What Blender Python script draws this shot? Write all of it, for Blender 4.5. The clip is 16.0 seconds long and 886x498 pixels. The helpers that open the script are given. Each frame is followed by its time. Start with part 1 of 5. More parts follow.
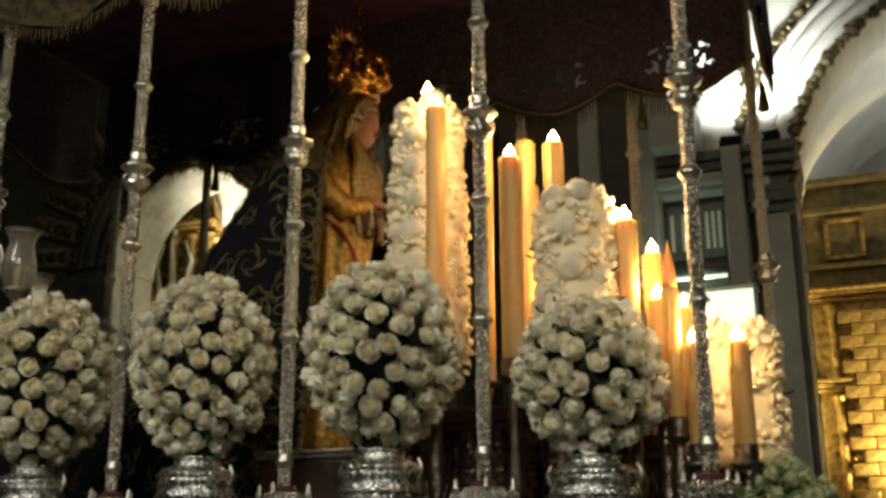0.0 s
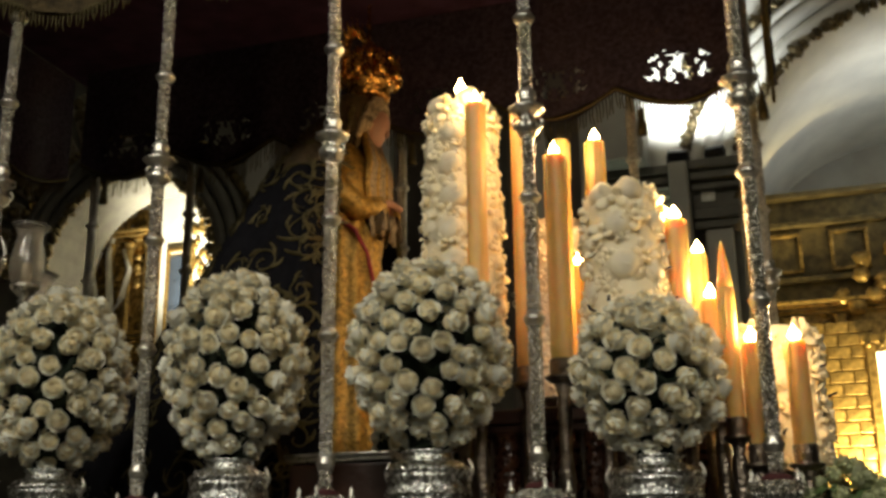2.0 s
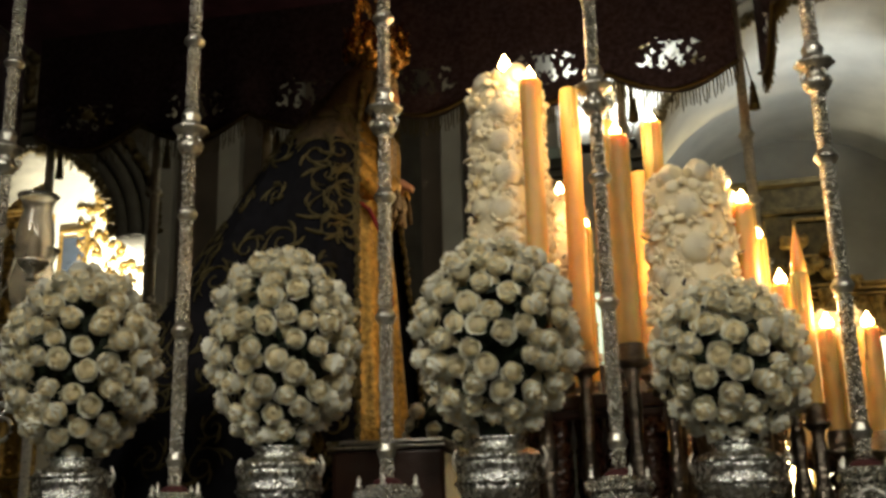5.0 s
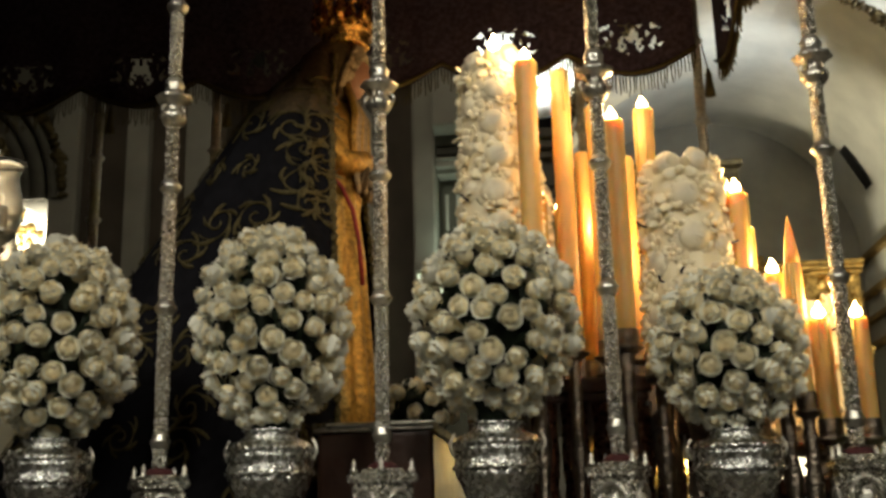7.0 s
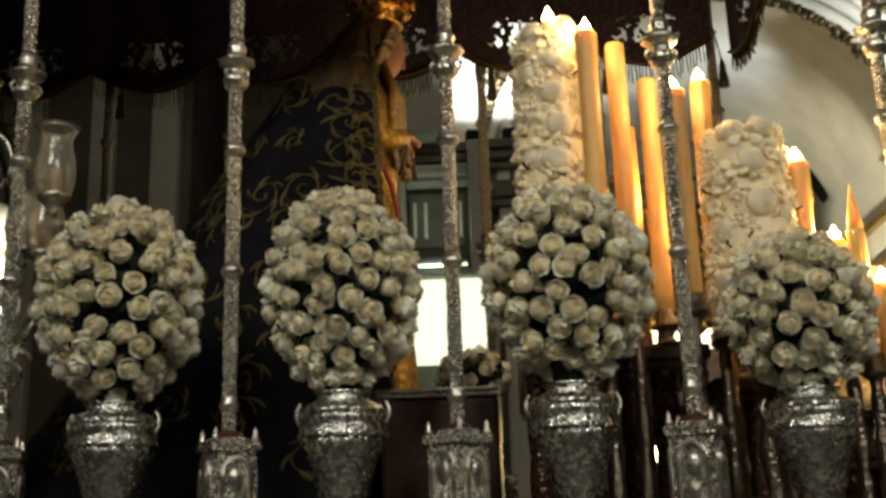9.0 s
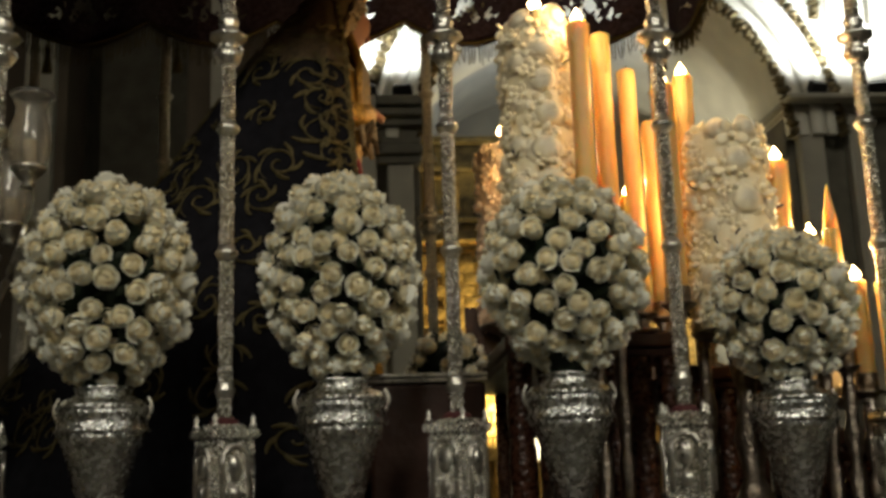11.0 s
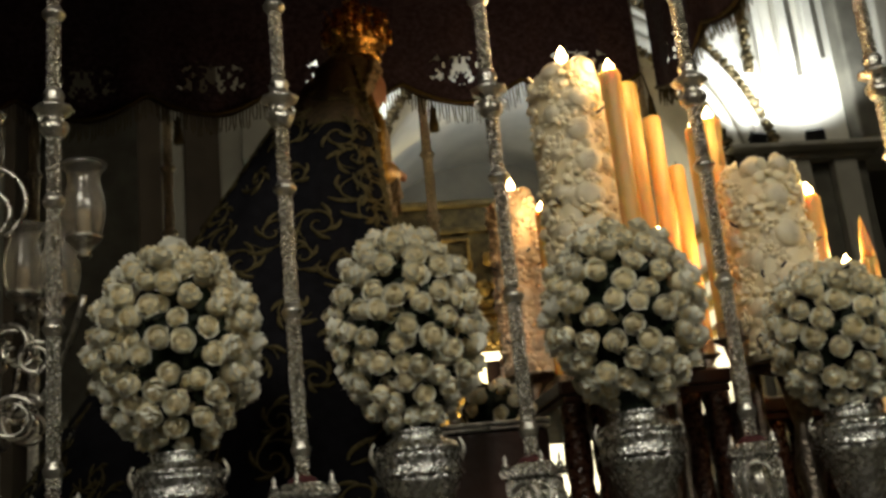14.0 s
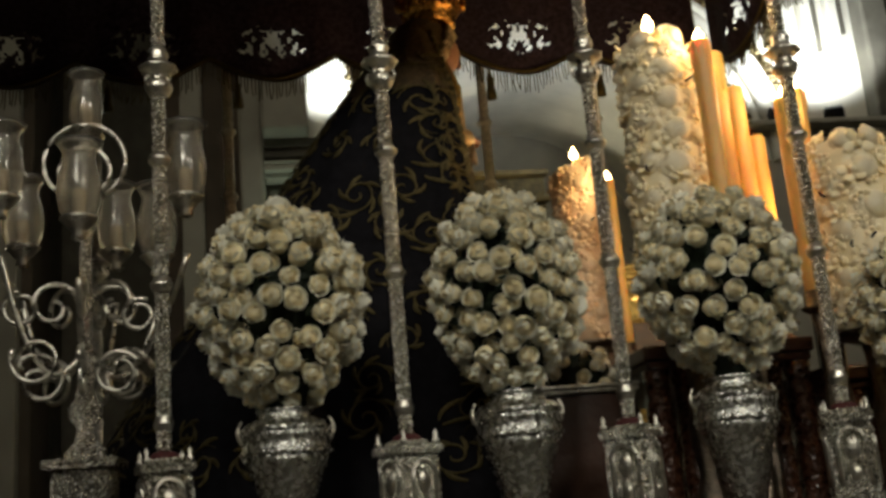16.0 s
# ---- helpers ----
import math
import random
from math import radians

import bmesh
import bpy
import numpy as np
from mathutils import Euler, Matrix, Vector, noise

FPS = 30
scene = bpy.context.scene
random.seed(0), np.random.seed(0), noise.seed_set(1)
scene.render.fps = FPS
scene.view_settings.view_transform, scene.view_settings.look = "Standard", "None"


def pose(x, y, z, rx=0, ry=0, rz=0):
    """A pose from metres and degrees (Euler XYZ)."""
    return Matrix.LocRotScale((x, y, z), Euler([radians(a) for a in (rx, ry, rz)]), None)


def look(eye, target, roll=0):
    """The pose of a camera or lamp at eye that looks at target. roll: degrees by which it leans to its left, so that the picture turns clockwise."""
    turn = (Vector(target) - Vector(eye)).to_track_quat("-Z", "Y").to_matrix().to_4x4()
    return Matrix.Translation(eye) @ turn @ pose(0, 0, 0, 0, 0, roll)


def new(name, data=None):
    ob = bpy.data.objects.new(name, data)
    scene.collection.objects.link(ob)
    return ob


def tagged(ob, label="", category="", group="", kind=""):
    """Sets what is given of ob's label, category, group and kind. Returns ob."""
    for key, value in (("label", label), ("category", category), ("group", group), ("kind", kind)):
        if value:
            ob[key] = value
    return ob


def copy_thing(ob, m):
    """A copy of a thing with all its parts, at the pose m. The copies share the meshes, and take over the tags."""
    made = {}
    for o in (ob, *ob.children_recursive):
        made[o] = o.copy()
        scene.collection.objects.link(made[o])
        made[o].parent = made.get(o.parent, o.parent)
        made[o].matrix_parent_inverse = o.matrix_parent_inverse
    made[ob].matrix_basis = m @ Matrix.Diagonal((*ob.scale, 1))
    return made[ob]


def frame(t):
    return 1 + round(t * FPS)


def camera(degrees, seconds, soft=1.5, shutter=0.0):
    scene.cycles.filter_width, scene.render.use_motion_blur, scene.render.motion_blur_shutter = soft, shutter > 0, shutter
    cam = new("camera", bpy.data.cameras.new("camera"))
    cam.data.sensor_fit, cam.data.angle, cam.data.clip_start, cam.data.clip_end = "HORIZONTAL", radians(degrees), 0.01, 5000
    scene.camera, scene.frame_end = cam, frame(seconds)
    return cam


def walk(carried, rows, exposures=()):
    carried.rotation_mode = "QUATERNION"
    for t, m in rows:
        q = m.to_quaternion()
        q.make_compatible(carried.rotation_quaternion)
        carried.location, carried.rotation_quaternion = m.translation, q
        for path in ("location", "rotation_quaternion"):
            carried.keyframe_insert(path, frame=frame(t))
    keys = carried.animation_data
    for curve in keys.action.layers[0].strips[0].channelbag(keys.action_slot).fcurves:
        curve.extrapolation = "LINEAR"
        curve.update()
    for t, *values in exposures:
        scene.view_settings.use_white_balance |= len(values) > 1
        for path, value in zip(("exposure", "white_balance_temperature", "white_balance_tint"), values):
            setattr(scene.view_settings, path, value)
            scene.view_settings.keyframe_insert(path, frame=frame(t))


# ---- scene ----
cam = camera(44.6, 16.0, soft=3.1, shutter=0.5)
PATH = [
    (0, (0.212, 0.017, 1.739), (-0.501, 1.802, 2.29), -0.2),
    (0.5, (0.117, -0.001, 1.739), (-0.543, 1.796, 2.32), -0.4),
    (1, (0.012, -0.072, 1.726), (-0.614, 1.733, 2.315), -1.4),
    (1.5, (-0.081, 0.008, 1.695), (-0.675, 1.819, 2.301), -0.7),
    (2, (-0.121, -0.025, 1.713), (-0.708, 1.799, 2.289), -0.6),
    (2.5, (-0.218, -0.013, 1.693), (-0.734, 1.814, 2.324), -0.8),
    (3, (-0.266, -0.04, 1.716), (-0.8, 1.793, 2.312), -1.3),
    (3.5, (-0.338, -0.032, 1.707), (-0.915, 1.792, 2.292), -1.5),
    (4, (-0.411, -0.027, 1.736), (-0.927, 1.825, 2.287), -1.3),
    (6.3, (-0.826, -0.065, 1.72), (-1.084, 1.839, 2.276), -1.5),
    (6.5, (-0.83, -0.063, 1.737), (-1.07, 1.853, 2.257), -1.4),
    (7, (-0.887, -0.052, 1.77), (-1.086, 1.875, 2.268), -1.4),
    (7.5, (-0.968, -0.051, 1.714), (-1.109, 1.873, 2.238), -1.0),
    (8, (-1.096, -0.058, 1.695), (-1.193, 1.872, 2.213), -2.1),
    (8.5, (-1.204, -0.039, 1.683), (-1.286, 1.891, 2.199), -1.9),
    (8.7, (-1.203, -0.041, 1.635), (-1.314, 1.883, 2.167), -1.8),
    (10.8, (-1.537, -0.063, 1.752), (-1.419, 1.889, 2.168), -1.8),
    (11, (-1.566, -0.07, 1.745), (-1.421, 1.877, 2.176), -1.9),
    (11.5, (-1.628, -0.055, 1.705), (-1.345, 1.854, 2.233), -2.9),
    (12, (-1.68, -0.059, 1.717), (-1.426, 1.837, 2.3), -3.4),
    (12.5, (-1.734, -0.099, 1.722), (-1.541, 1.795, 2.335), -5.5),
    (13, (-1.78, -0.078, 1.708), (-1.562, 1.821, 2.298), -5.7),
    (13.5, (-1.839, -0.083, 1.721), (-1.58, 1.823, 2.27), -5.1),
    (14, (-1.895, -0.069, 1.708), (-1.632, 1.837, 2.253), -5.8),
    (14.5, (-1.974, -0.074, 1.723), (-1.691, 1.829, 2.271), -5.4),
    (15, (-2.032, -0.074, 1.699), (-1.729, 1.828, 2.239), -5.6),
    (15.5, (-2.098, -0.062, 1.713), (-1.824, 1.851, 2.229), -5.2),
    (16, (-2.161, -0.067, 1.699), (-1.903, 1.853, 2.195), -4.8),
]
walk(cam, [(t, look(eye, target, roll)) for t, eye, target, roll in PATH],
     [(0.0, -0.03), (2.5, -0.08), (4.0, -0.13), (7.0, 0.05), (8.5, 0.0), (11.0, -0.18), (13.0, -0.33), (16.0, -0.3)])

# ---- light ----
W = bpy.data.worlds.new("church_dusk")
scene.world = W
W.use_nodes = True
W.node_tree.nodes["Background"].inputs[0].default_value = (0.9, 0.85, 0.7, 1)
W.node_tree.nodes["Background"].inputs[1].default_value = 0.05


def lamp(name, kind, place, target, energy, colour, size=0.2, spot=60):
    d = bpy.data.lights.new(name, kind)
    d.energy, d.color = energy, colour
    if kind == "AREA":
        d.size, d.spread = size, radians(spot)
    else:
        d.shadow_soft_size = size
    if kind == "SPOT":
        d.spot_size, d.spot_blend = radians(spot), 0.6
    ob = new(name, d)
    ob.matrix_world = look(place, target)
    return ob


# unseen nave lamps behind and above the walk
lamp("nave_lamp", "AREA", (-3.4, -3.2, 6.3), (-1.3, 2.9, 2.35), 33, (1.0, 0.95, 0.80), 2.0, 80)
lamp("nave_lamp_far", "AREA", (1.6, -3.4, 5.8), (-1.0, 2.9, 2.3), 28, (1.0, 0.95, 0.80), 2.0, 80)
# two fill lamps added to brighten the arcade walls; nothing hangs there
lamp("arcade_fill_far", "AREA", (6.0, 6.5, 12.5), (7.4, 16.0, 6.5), 85, (1.0, 0.92, 0.72), 2.5, 120)
lamp("arcade_fill", "AREA", (-4.0, 6.5, 12.5), (-4.0, 16.0, 7.0), 85, (1.0, 0.90, 0.68), 2.5, 150)
# floodlights that stand on the cornices and wash the arches
for fx, fw, fs in ((-1.50, 330, 96), (-0.90, 330, 96), (6.1, 420, 130), (7.15, 420, 130)):
    lamp("floodlight_beam", "SPOT", (fx, 15.95, 8.45), (fx - 0.05, 17.2, 9.9 if fx < 0 else 10.6), fw, (0.96, 1.0, 0.98), 0.18, fs)
lamp("altar_beam", "SPOT", (1.5, 19.5, 2.8), (0.9, 20.8, 3.9), 2300, (1.0, 0.80, 0.38), 0.3, 96)
lamp("altar_beam_tail", "SPOT", (-12.0, 18.9, 5.4), (-10.3, 20.4, 8.8), 6500, (1.0, 0.93, 0.72), 0.3, 120)
lamp("flank_beam", "SPOT", (3.9, 18.9, 3.6), (5.6, 20.2, 5.6), 1000, (1.0, 0.92, 0.66), 0.2, 90)
lamp("alcove_lamp", "AREA", (-2.2, 16.55, 5.85), (-2.45, 17.1, 7.2), 7, (0.80, 1.0, 0.78), 0.5, 160)
lamp("chapel_lamp", "AREA", (3.6, 18.8, 8.4), (1.4, 20.4, 11.2), 38, (0.90, 0.97, 1.0), 1.1, 125)


# ---- materials ----
def material(name, colour, rough=0.6, metal=0.0, noise_scale=0.0, dark=0.6, bump=0.0, bump_scale=80.0, sub=0.0, sub_rgb=None, emit=0.0, emit_rgb=None, trans=0.0, sheen=0.0, spec=0.5, island=0.0, cells=False, deep=0.01):
    m = bpy.data.materials.new(name)
    m.use_nodes = True
    nt = m.node_tree
    b = nt.nodes["Principled BSDF"]
    b.inputs["Base Color"].default_value = (*colour, 1)
    b.inputs["Roughness"].default_value = rough
    b.inputs["Metallic"].default_value = metal
    b.inputs["Transmission Weight"].default_value = trans
    b.inputs["Specular IOR Level"].default_value = spec
    if sheen:
        b.inputs["Sheen Weight"].default_value = sheen
    if sub:
        b.inputs["Subsurface Weight"].default_value = sub
        b.inputs["Subsurface Radius"].default_value = sub_rgb or (0.02, 0.01, 0.004)
        b.inputs["Subsurface Scale"].default_value = 1.0
    if emit:
        b.inputs["Emission Color"].default_value = (*(emit_rgb or colour), 1)
        b.inputs["Emission Strength"].default_value = emit
    co = nt.nodes.new("ShaderNodeTexCoord")
    last = None
    if noise_scale:
        n = nt.nodes.new("ShaderNodeTexNoise")
        n.inputs["Scale"].default_value, n.inputs["Detail"].default_value = noise_scale, 6
        nt.links.new(co.outputs["Object"], n.inputs["Vector"])
        r = nt.nodes.new("ShaderNodeValToRGB")
        r.color_ramp.elements[0].position, r.color_ramp.elements[1].position = 0.32, 0.68
        r.color_ramp.elements[0].color = (*[c * dark for c in colour], 1)
        r.color_ramp.elements[1].color = (*colour, 1)
        nt.links.new(n.outputs["Fac"], r.inputs["Fac"])
        last = r.outputs["Color"]
        n2 = nt.nodes.new("ShaderNodeMapRange")
        n2.inputs["To Min"].default_value, n2.inputs["To Max"].default_value = max(0.02, rough - 0.12), min(1, rough + 0.12)
        nt.links.new(n.outputs["Fac"], n2.inputs["Value"])
        nt.links.new(n2.outputs["Result"], b.inputs["Roughness"])
    if island:
        g = nt.nodes.new("ShaderNodeObjectInfo")
        mr = nt.nodes.new("ShaderNodeMapRange")
        mr.inputs["To Min"].default_value, mr.inputs["To Max"].default_value = 1 - island, 1.0
        nt.links.new(g.outputs["Random"], mr.inputs["Value"])
        mix = nt.nodes.new("ShaderNodeMix")
        mix.data_type, mix.blend_type = "RGBA", "MULTIPLY"
        mix.inputs["Factor"].default_value = 1
        if last:
            nt.links.new(last, mix.inputs["A"])
        else:
            mix.inputs["A"].default_value = (*colour, 1)
        nt.links.new(mr.outputs["Result"], mix.inputs["B"])
        last = mix.outputs["Result"]
    if last:
        nt.links.new(last, b.inputs["Base Color"])
    if bump:
        if cells:
            n = nt.nodes.new("ShaderNodeTexVoronoi")
            n.inputs["Scale"].default_value = bump_scale
            out = n.outputs["Distance"]
        else:
            n = nt.nodes.new("ShaderNodeTexNoise")
            n.inputs["Scale"].default_value, n.inputs["Detail"].default_value = bump_scale, 4
            out = n.outputs["Fac"]
        nt.links.new(co.outputs["Object"], n.inputs["Vector"])
        bp = nt.nodes.new("ShaderNodeBump")
        bp.inputs["Strength"].default_value, bp.inputs["Distance"].default_value = bump, deep
        nt.links.new(out, bp.inputs["Height"])
        nt.links.new(bp.outputs["Normal"], b.inputs["Normal"])
    return m


SILVER = material("embossed_silver", (0.96, 0.92, 0.81), 0.25, 1.0, 150, 0.44, 0.8, 150, cells=True, deep=0.012)
# light on the far poles put into the colour: paler, less metallic silver
SILVER_FAR = material("pale_lit_silver", (0.90, 0.87, 0.78), 0.34, 0.85, 120, 0.45, 0.9, 130, cells=True, deep=0.012)
SILVER_VASE = material("bright_embossed_silver", (0.90, 0.90, 0.86), 0.26, 1.0, 70, 0.48, 0.6, 140, cells=True, deep=0.005)
SILVER_PLAIN = material("polished_silver", (0.78, 0.75, 0.67), 0.30, 0.95, 40, 0.6, 0.2, 70)
SILVER_DARK = material("dark_brown_silver", (0.30, 0.25, 0.20), 0.34, 1.0, 30, 0.45, 0.5, 110, cells=True, deep=0.005)
ROSE = material("cream_rose_petal", (0.97, 0.95, 0.82), 0.6, 0, 40, 0.94, 0.1, 150, island=0.18)
ROSE_HEART = material("cream_rose_heart", (0.97, 0.86, 0.58), 0.6, 0, 40, 0.85, 0.15, 150, island=0.16)
# leaf green taken near black, to hold the shade between the roses
LEAF = material("dark_shaded_leaf", (0.012, 0.020, 0.010), 0.6, 0, 30, 0.5, 0.2, 60, spec=0.2)
LEAF_PALE = material("pale_leaf", (0.10, 0.16, 0.05), 0.5, 0, 30, 0.6, 0.2, 60)
FILLER = material("small_cream_flower", (0.62, 0.66, 0.40), 0.7, 0, 50, 0.7)
WAX = material("amber_wax", (0.84, 0.51, 0.17), 0.45, 0, 14, 0.85, 0.12, 30, 0.6, (0.045, 0.026, 0.010))
WAX_WHITE = material("white_moulded_wax", (1.0, 0.84, 0.57), 0.42, 0, 12, 0.96, 0.04, 30, 0.45, (0.014, 0.0135, 0.013))
WAX_ROSE = material("pink_moulded_wax", (1.0, 0.76, 0.55), 0.42, 0, 12, 0.96, 0.04, 30, 0.45, (0.014, 0.0135, 0.013))
FLAME = material("candle_flame", (1, 0.75, 0.3), 0.5, emit=45, emit_rgb=(1.0, 0.66, 0.26))
WIRE = material("dark_violet_wire", (0.035, 0.025, 0.045), 0.7, 0, 60, 0.5)
WICK = material("burnt_wick", (0.02, 0.015, 0.01), 0.9, 0, 60, 0.5)
VELVET = material("black_velvet", (0.012, 0.0115, 0.014), 0.9, 0, 30, 0.6, 0.1, 120, spec=0.06)
CANOPY = material("dark_plum_velvet", (0.105, 0.050, 0.088), 0.9, 0, 8, 0.6, 0.1, 90, spec=0.06)
VALANCE = material("dark_embroidered_velvet", (0.070, 0.052, 0.078), 0.8, 0, 45, 0.4, 0.4, 70, spec=0.15)
BORDER = material("worn_gold_embroidery", (0.11, 0.078, 0.036), 0.7, 0.2, 26, 0.25, 0.9, 40, spec=0.2, deep=0.02)
GOLD_THREAD = material("gold_thread", (0.55, 0.29, 0.06), 0.42, 0.6, 90, 0.5, 0.5, 160)
GOLD_DULL = material("dull_gold_thread", (0.125, 0.098, 0.036), 0.5, 0.6, 90, 0.5, 0.5, 160)
GOLD = material("gilt_metal", (0.86, 0.46, 0.12), 0.26, 1.0, 40, 0.5, 0.5, 60)
GOLD_ROBE = material("gold_brocade", (0.62, 0.37, 0.08), 0.42, 0.5, 55, 0.30, 0.8, 45)
GILT_WOOD = material("gilded_carving", (0.55, 0.36, 0.11), 0.42, 0.7, 9, 0.3, 0.9, 14)
LACE_BROWN = material("brown_gold_lace", (0.125, 0.082, 0.036), 0.7, 0.2, 60, 0.35, 0.6, 110)
# gilding darkened and speckled for the shaded gaps between floodlit leaves
GILT_RIM = material("shaded_gilded_leaf_rim", (0.26, 0.20, 0.10), 0.34, 0.75, 14, 0.15, 1.0, 16, deep=0.03)
# gilding again, darkened in colour for parts in dim light
GILT_DIM = material("dim_lit_gilded_carving", (0.20, 0.15, 0.06), 0.55, 0.4, 6, 0.35, 0.9, 10)
SKIN = material("painted_wood_face", (0.46, 0.24, 0.17), 0.5, 0, 20, 0.85)
LACE = material("ivory_lace", (0.46, 0.35, 0.22), 0.8, 0, 70, 0.45, 0.6, 110)
STUMP = material("dull_candle_stump", (0.30, 0.25, 0.17), 0.6, 0, 30, 0.7)
COLLAR = material("dull_red_cloth", (0.075, 0.012, 0.012), 0.8, 0, 40, 0.5)
RED = material("red_sash", (0.30, 0.018, 0.022), 0.6, 0, 40, 0.6)
PLASTER = material("white_plaster", (0.72, 0.70, 0.62), 0.85, 0, 1.6, 0.82, 0.2, 9)
PLASTER_GREY = material("grey_plaster", (0.42, 0.40, 0.34), 0.85, 0, 1.3, 0.75, 0.2, 8)
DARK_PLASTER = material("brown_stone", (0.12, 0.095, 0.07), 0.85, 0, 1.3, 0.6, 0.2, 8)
VOUSSOIR = material("carved_tan_stone", (0.34, 0.29, 0.20), 0.8, 0, 3.5, 0.5, 0.5, 12)
# dark stone; its colour also holds the shade of unlit pier parts
STONE_DARK = material("dark_and_shaded_stone", (0.16, 0.15, 0.12), 0.8, 0, 2.5, 0.6, 0.3, 9)
BLUE_PANE = material("dusk_blue_glass", (0.045, 0.06, 0.085), 0.3, 0, 2.5, 0.5, 0.1, 6)
IRON = material("black_iron", (0.02, 0.02, 0.022), 0.5, 0.4, 20, 0.6)
WOOD = material("dark_mahogany", (0.06, 0.024, 0.013), 0.38, 0, 9, 0.45, 0.25, 30)
BALUSTER = material("mottled_carved_mahogany", (0.10, 0.036, 0.018), 0.28, 0.1, 60, 0.25, 0.8, 70, cells=True, deep=0.006)
MARBLE = material("church_floor_marble", (0.32, 0.30, 0.26), 0.3, 0, 2.0, 0.6)
GLASS = material("etched_glass", (0.74, 0.71, 0.65), 0.13, 0, trans=0.96)
NICHE_GLOW = material("warm_niche_glow", (1, 0.9, 0.6), 0.5, emit=3.2, emit_rgb=(1.0, 0.90, 0.58))
GREEN_GLOW = material("pale_green_lamp_and_recess_glow", (0.8, 1, 0.8), 0.5, emit=1.25, emit_rgb=(0.86, 1.0, 0.70))


# ---- mesh helpers ----
def mesh_of(name, verts, faces, mats, index=None, smooth=True):
    me = bpy.data.meshes.new(name)
    me.from_pydata([tuple(v) for v in verts], [], faces)
    for m in (mats if isinstance(mats, (list, tuple)) else [mats]):
        me.materials.append(m)
    if index is not None:
        me.polygons.foreach_set("material_index", index)
    me.polygons.foreach_set("use_smooth", [smooth] * len(me.polygons))
    me.update()
    return me


def part(name, me, parent=None, label="", at=None):
    ob = new(name, me)
    if parent is not None:
        ob.parent = parent
    if at is not None:
        ob.matrix_basis = at if isinstance(at, Matrix) else Matrix.Translation(at)
    if label:
        ob["label"] = label
    return ob


def thing(name, place, label, category, group="", kind="", turn=0.0):
    ob = new(name)
    ob.matrix_basis = pose(*place, 0, 0, turn)
    ob.empty_display_size = 0.05
    return tagged(ob, label, category, group, kind)


def lathe(profile, segs=20, lobes=0, depth=0.0):
    """Verts and faces of a turned profile [(r, z)...], with optional lobes round it."""
    v, fc = [], []
    for r, z in profile:
        for s in range(segs):
            a = 2 * math.pi * s / segs
            k = r * (1 + depth * math.cos(lobes * a))
            v.append((k * math.cos(a), k * math.sin(a), z))
    for i in range(len(profile) - 1):
        for s in range(segs):
            t = (s + 1) % segs
            fc.append((i * segs + s, i * segs + t, (i + 1) * segs + t, (i + 1) * segs + s))
    fc.append(tuple(reversed(range(segs))))
    fc.append(tuple(range((len(profile) - 1) * segs, len(profile) * segs)))
    return v, fc


def tube(points, radius, segs=8, taper=None):
    """A tube along points."""
    pts = [Vector(p) for p in points]
    v, fc = [], []
    for i, p in enumerate(pts):
        d = (pts[min(i + 1, len(pts) - 1)] - pts[max(i - 1, 0)]).normalized()
        a = d.cross(Vector((0, 0, 1)) if abs(d.z) < 0.9 else Vector((1, 0, 0))).normalized()
        b = d.cross(a)
        r = radius if taper is None else radius * (1 + (taper - 1) * i / (len(pts) - 1))
        for s in range(segs):
            an = 2 * math.pi * s / segs
            v.append(p + r * (math.cos(an) * a + math.sin(an) * b))
    for i in range(len(pts) - 1):
        for s in range(segs):
            t = (s + 1) % segs
            fc.append((i * segs + s, i * segs + t, (i + 1) * segs + t, (i + 1) * segs + s))
    fc.append(tuple(reversed(range(segs))))
    fc.append(tuple(range((len(pts) - 1) * segs, len(pts) * segs)))
    return v, fc


def join(*pieces):
    v, fc = [], []
    for pv, pf in pieces:
        k = len(v)
        v += [tuple(p) for p in pv]
        fc += [tuple(i + k for i in q) for q in pf]
    return v, fc


def shift(piece, m):
    if not isinstance(m, Matrix):
        m = Matrix.Translation(m)
    return [m @ Vector(p) for p in piece[0]], piece[1]


def block(x0, x1, y0, y1, z0, z1, bevel=0.01):
    bm = bmesh.new()
    bmesh.ops.create_cube(bm, size=1)
    for q in bm.verts:
        q.co = Vector(((x0 + x1) / 2 + q.co.x * (x1 - x0), (y0 + y1) / 2 + q.co.y * (y1 - y0), (z0 + z1) / 2 + q.co.z * (z1 - z0)))
    if bevel:
        bmesh.ops.bevel(bm, geom=bm.edges[:], offset=bevel, segments=2, affect="EDGES", profile=0.5)
    bm.verts.index_update()
    out = [tuple(q.co) for q in bm.verts], [tuple(q.index for q in p.verts) for p in bm.faces]
    bm.free()
    return out


def blob(rx, ry, rz, seed, rough=0.12, rings=8, segs=12):
    """A closed uneven lump."""
    v, fc = [], []
    for i in range(1, rings):
        th = math.pi * i / rings
        for s in range(segs):
            a = 2 * math.pi * s / segs
            d = Vector((math.sin(th) * math.cos(a), math.sin(th) * math.sin(a), math.cos(th)))
            k = 1 + rough * noise.noise(d * 2.3 + Vector((seed * 7.1, seed, 0)))
            v.append((d.x * rx * k, d.y * ry * k, d.z * rz * k))
    v += [(0, 0, rz), (0, 0, -rz)]
    for i in range(rings - 2):
        for s in range(segs):
            t = (s + 1) % segs
            fc.append((i * segs + s, (i + 1) * segs + s, (i + 1) * segs + t, i * segs + t))
    n = len(v)
    for s in range(segs):
        t = (s + 1) % segs
        fc.append((n - 2, s, t))
        fc.append((n - 1, (rings - 2) * segs + t, (rings - 2) * segs + s))
    return v, fc


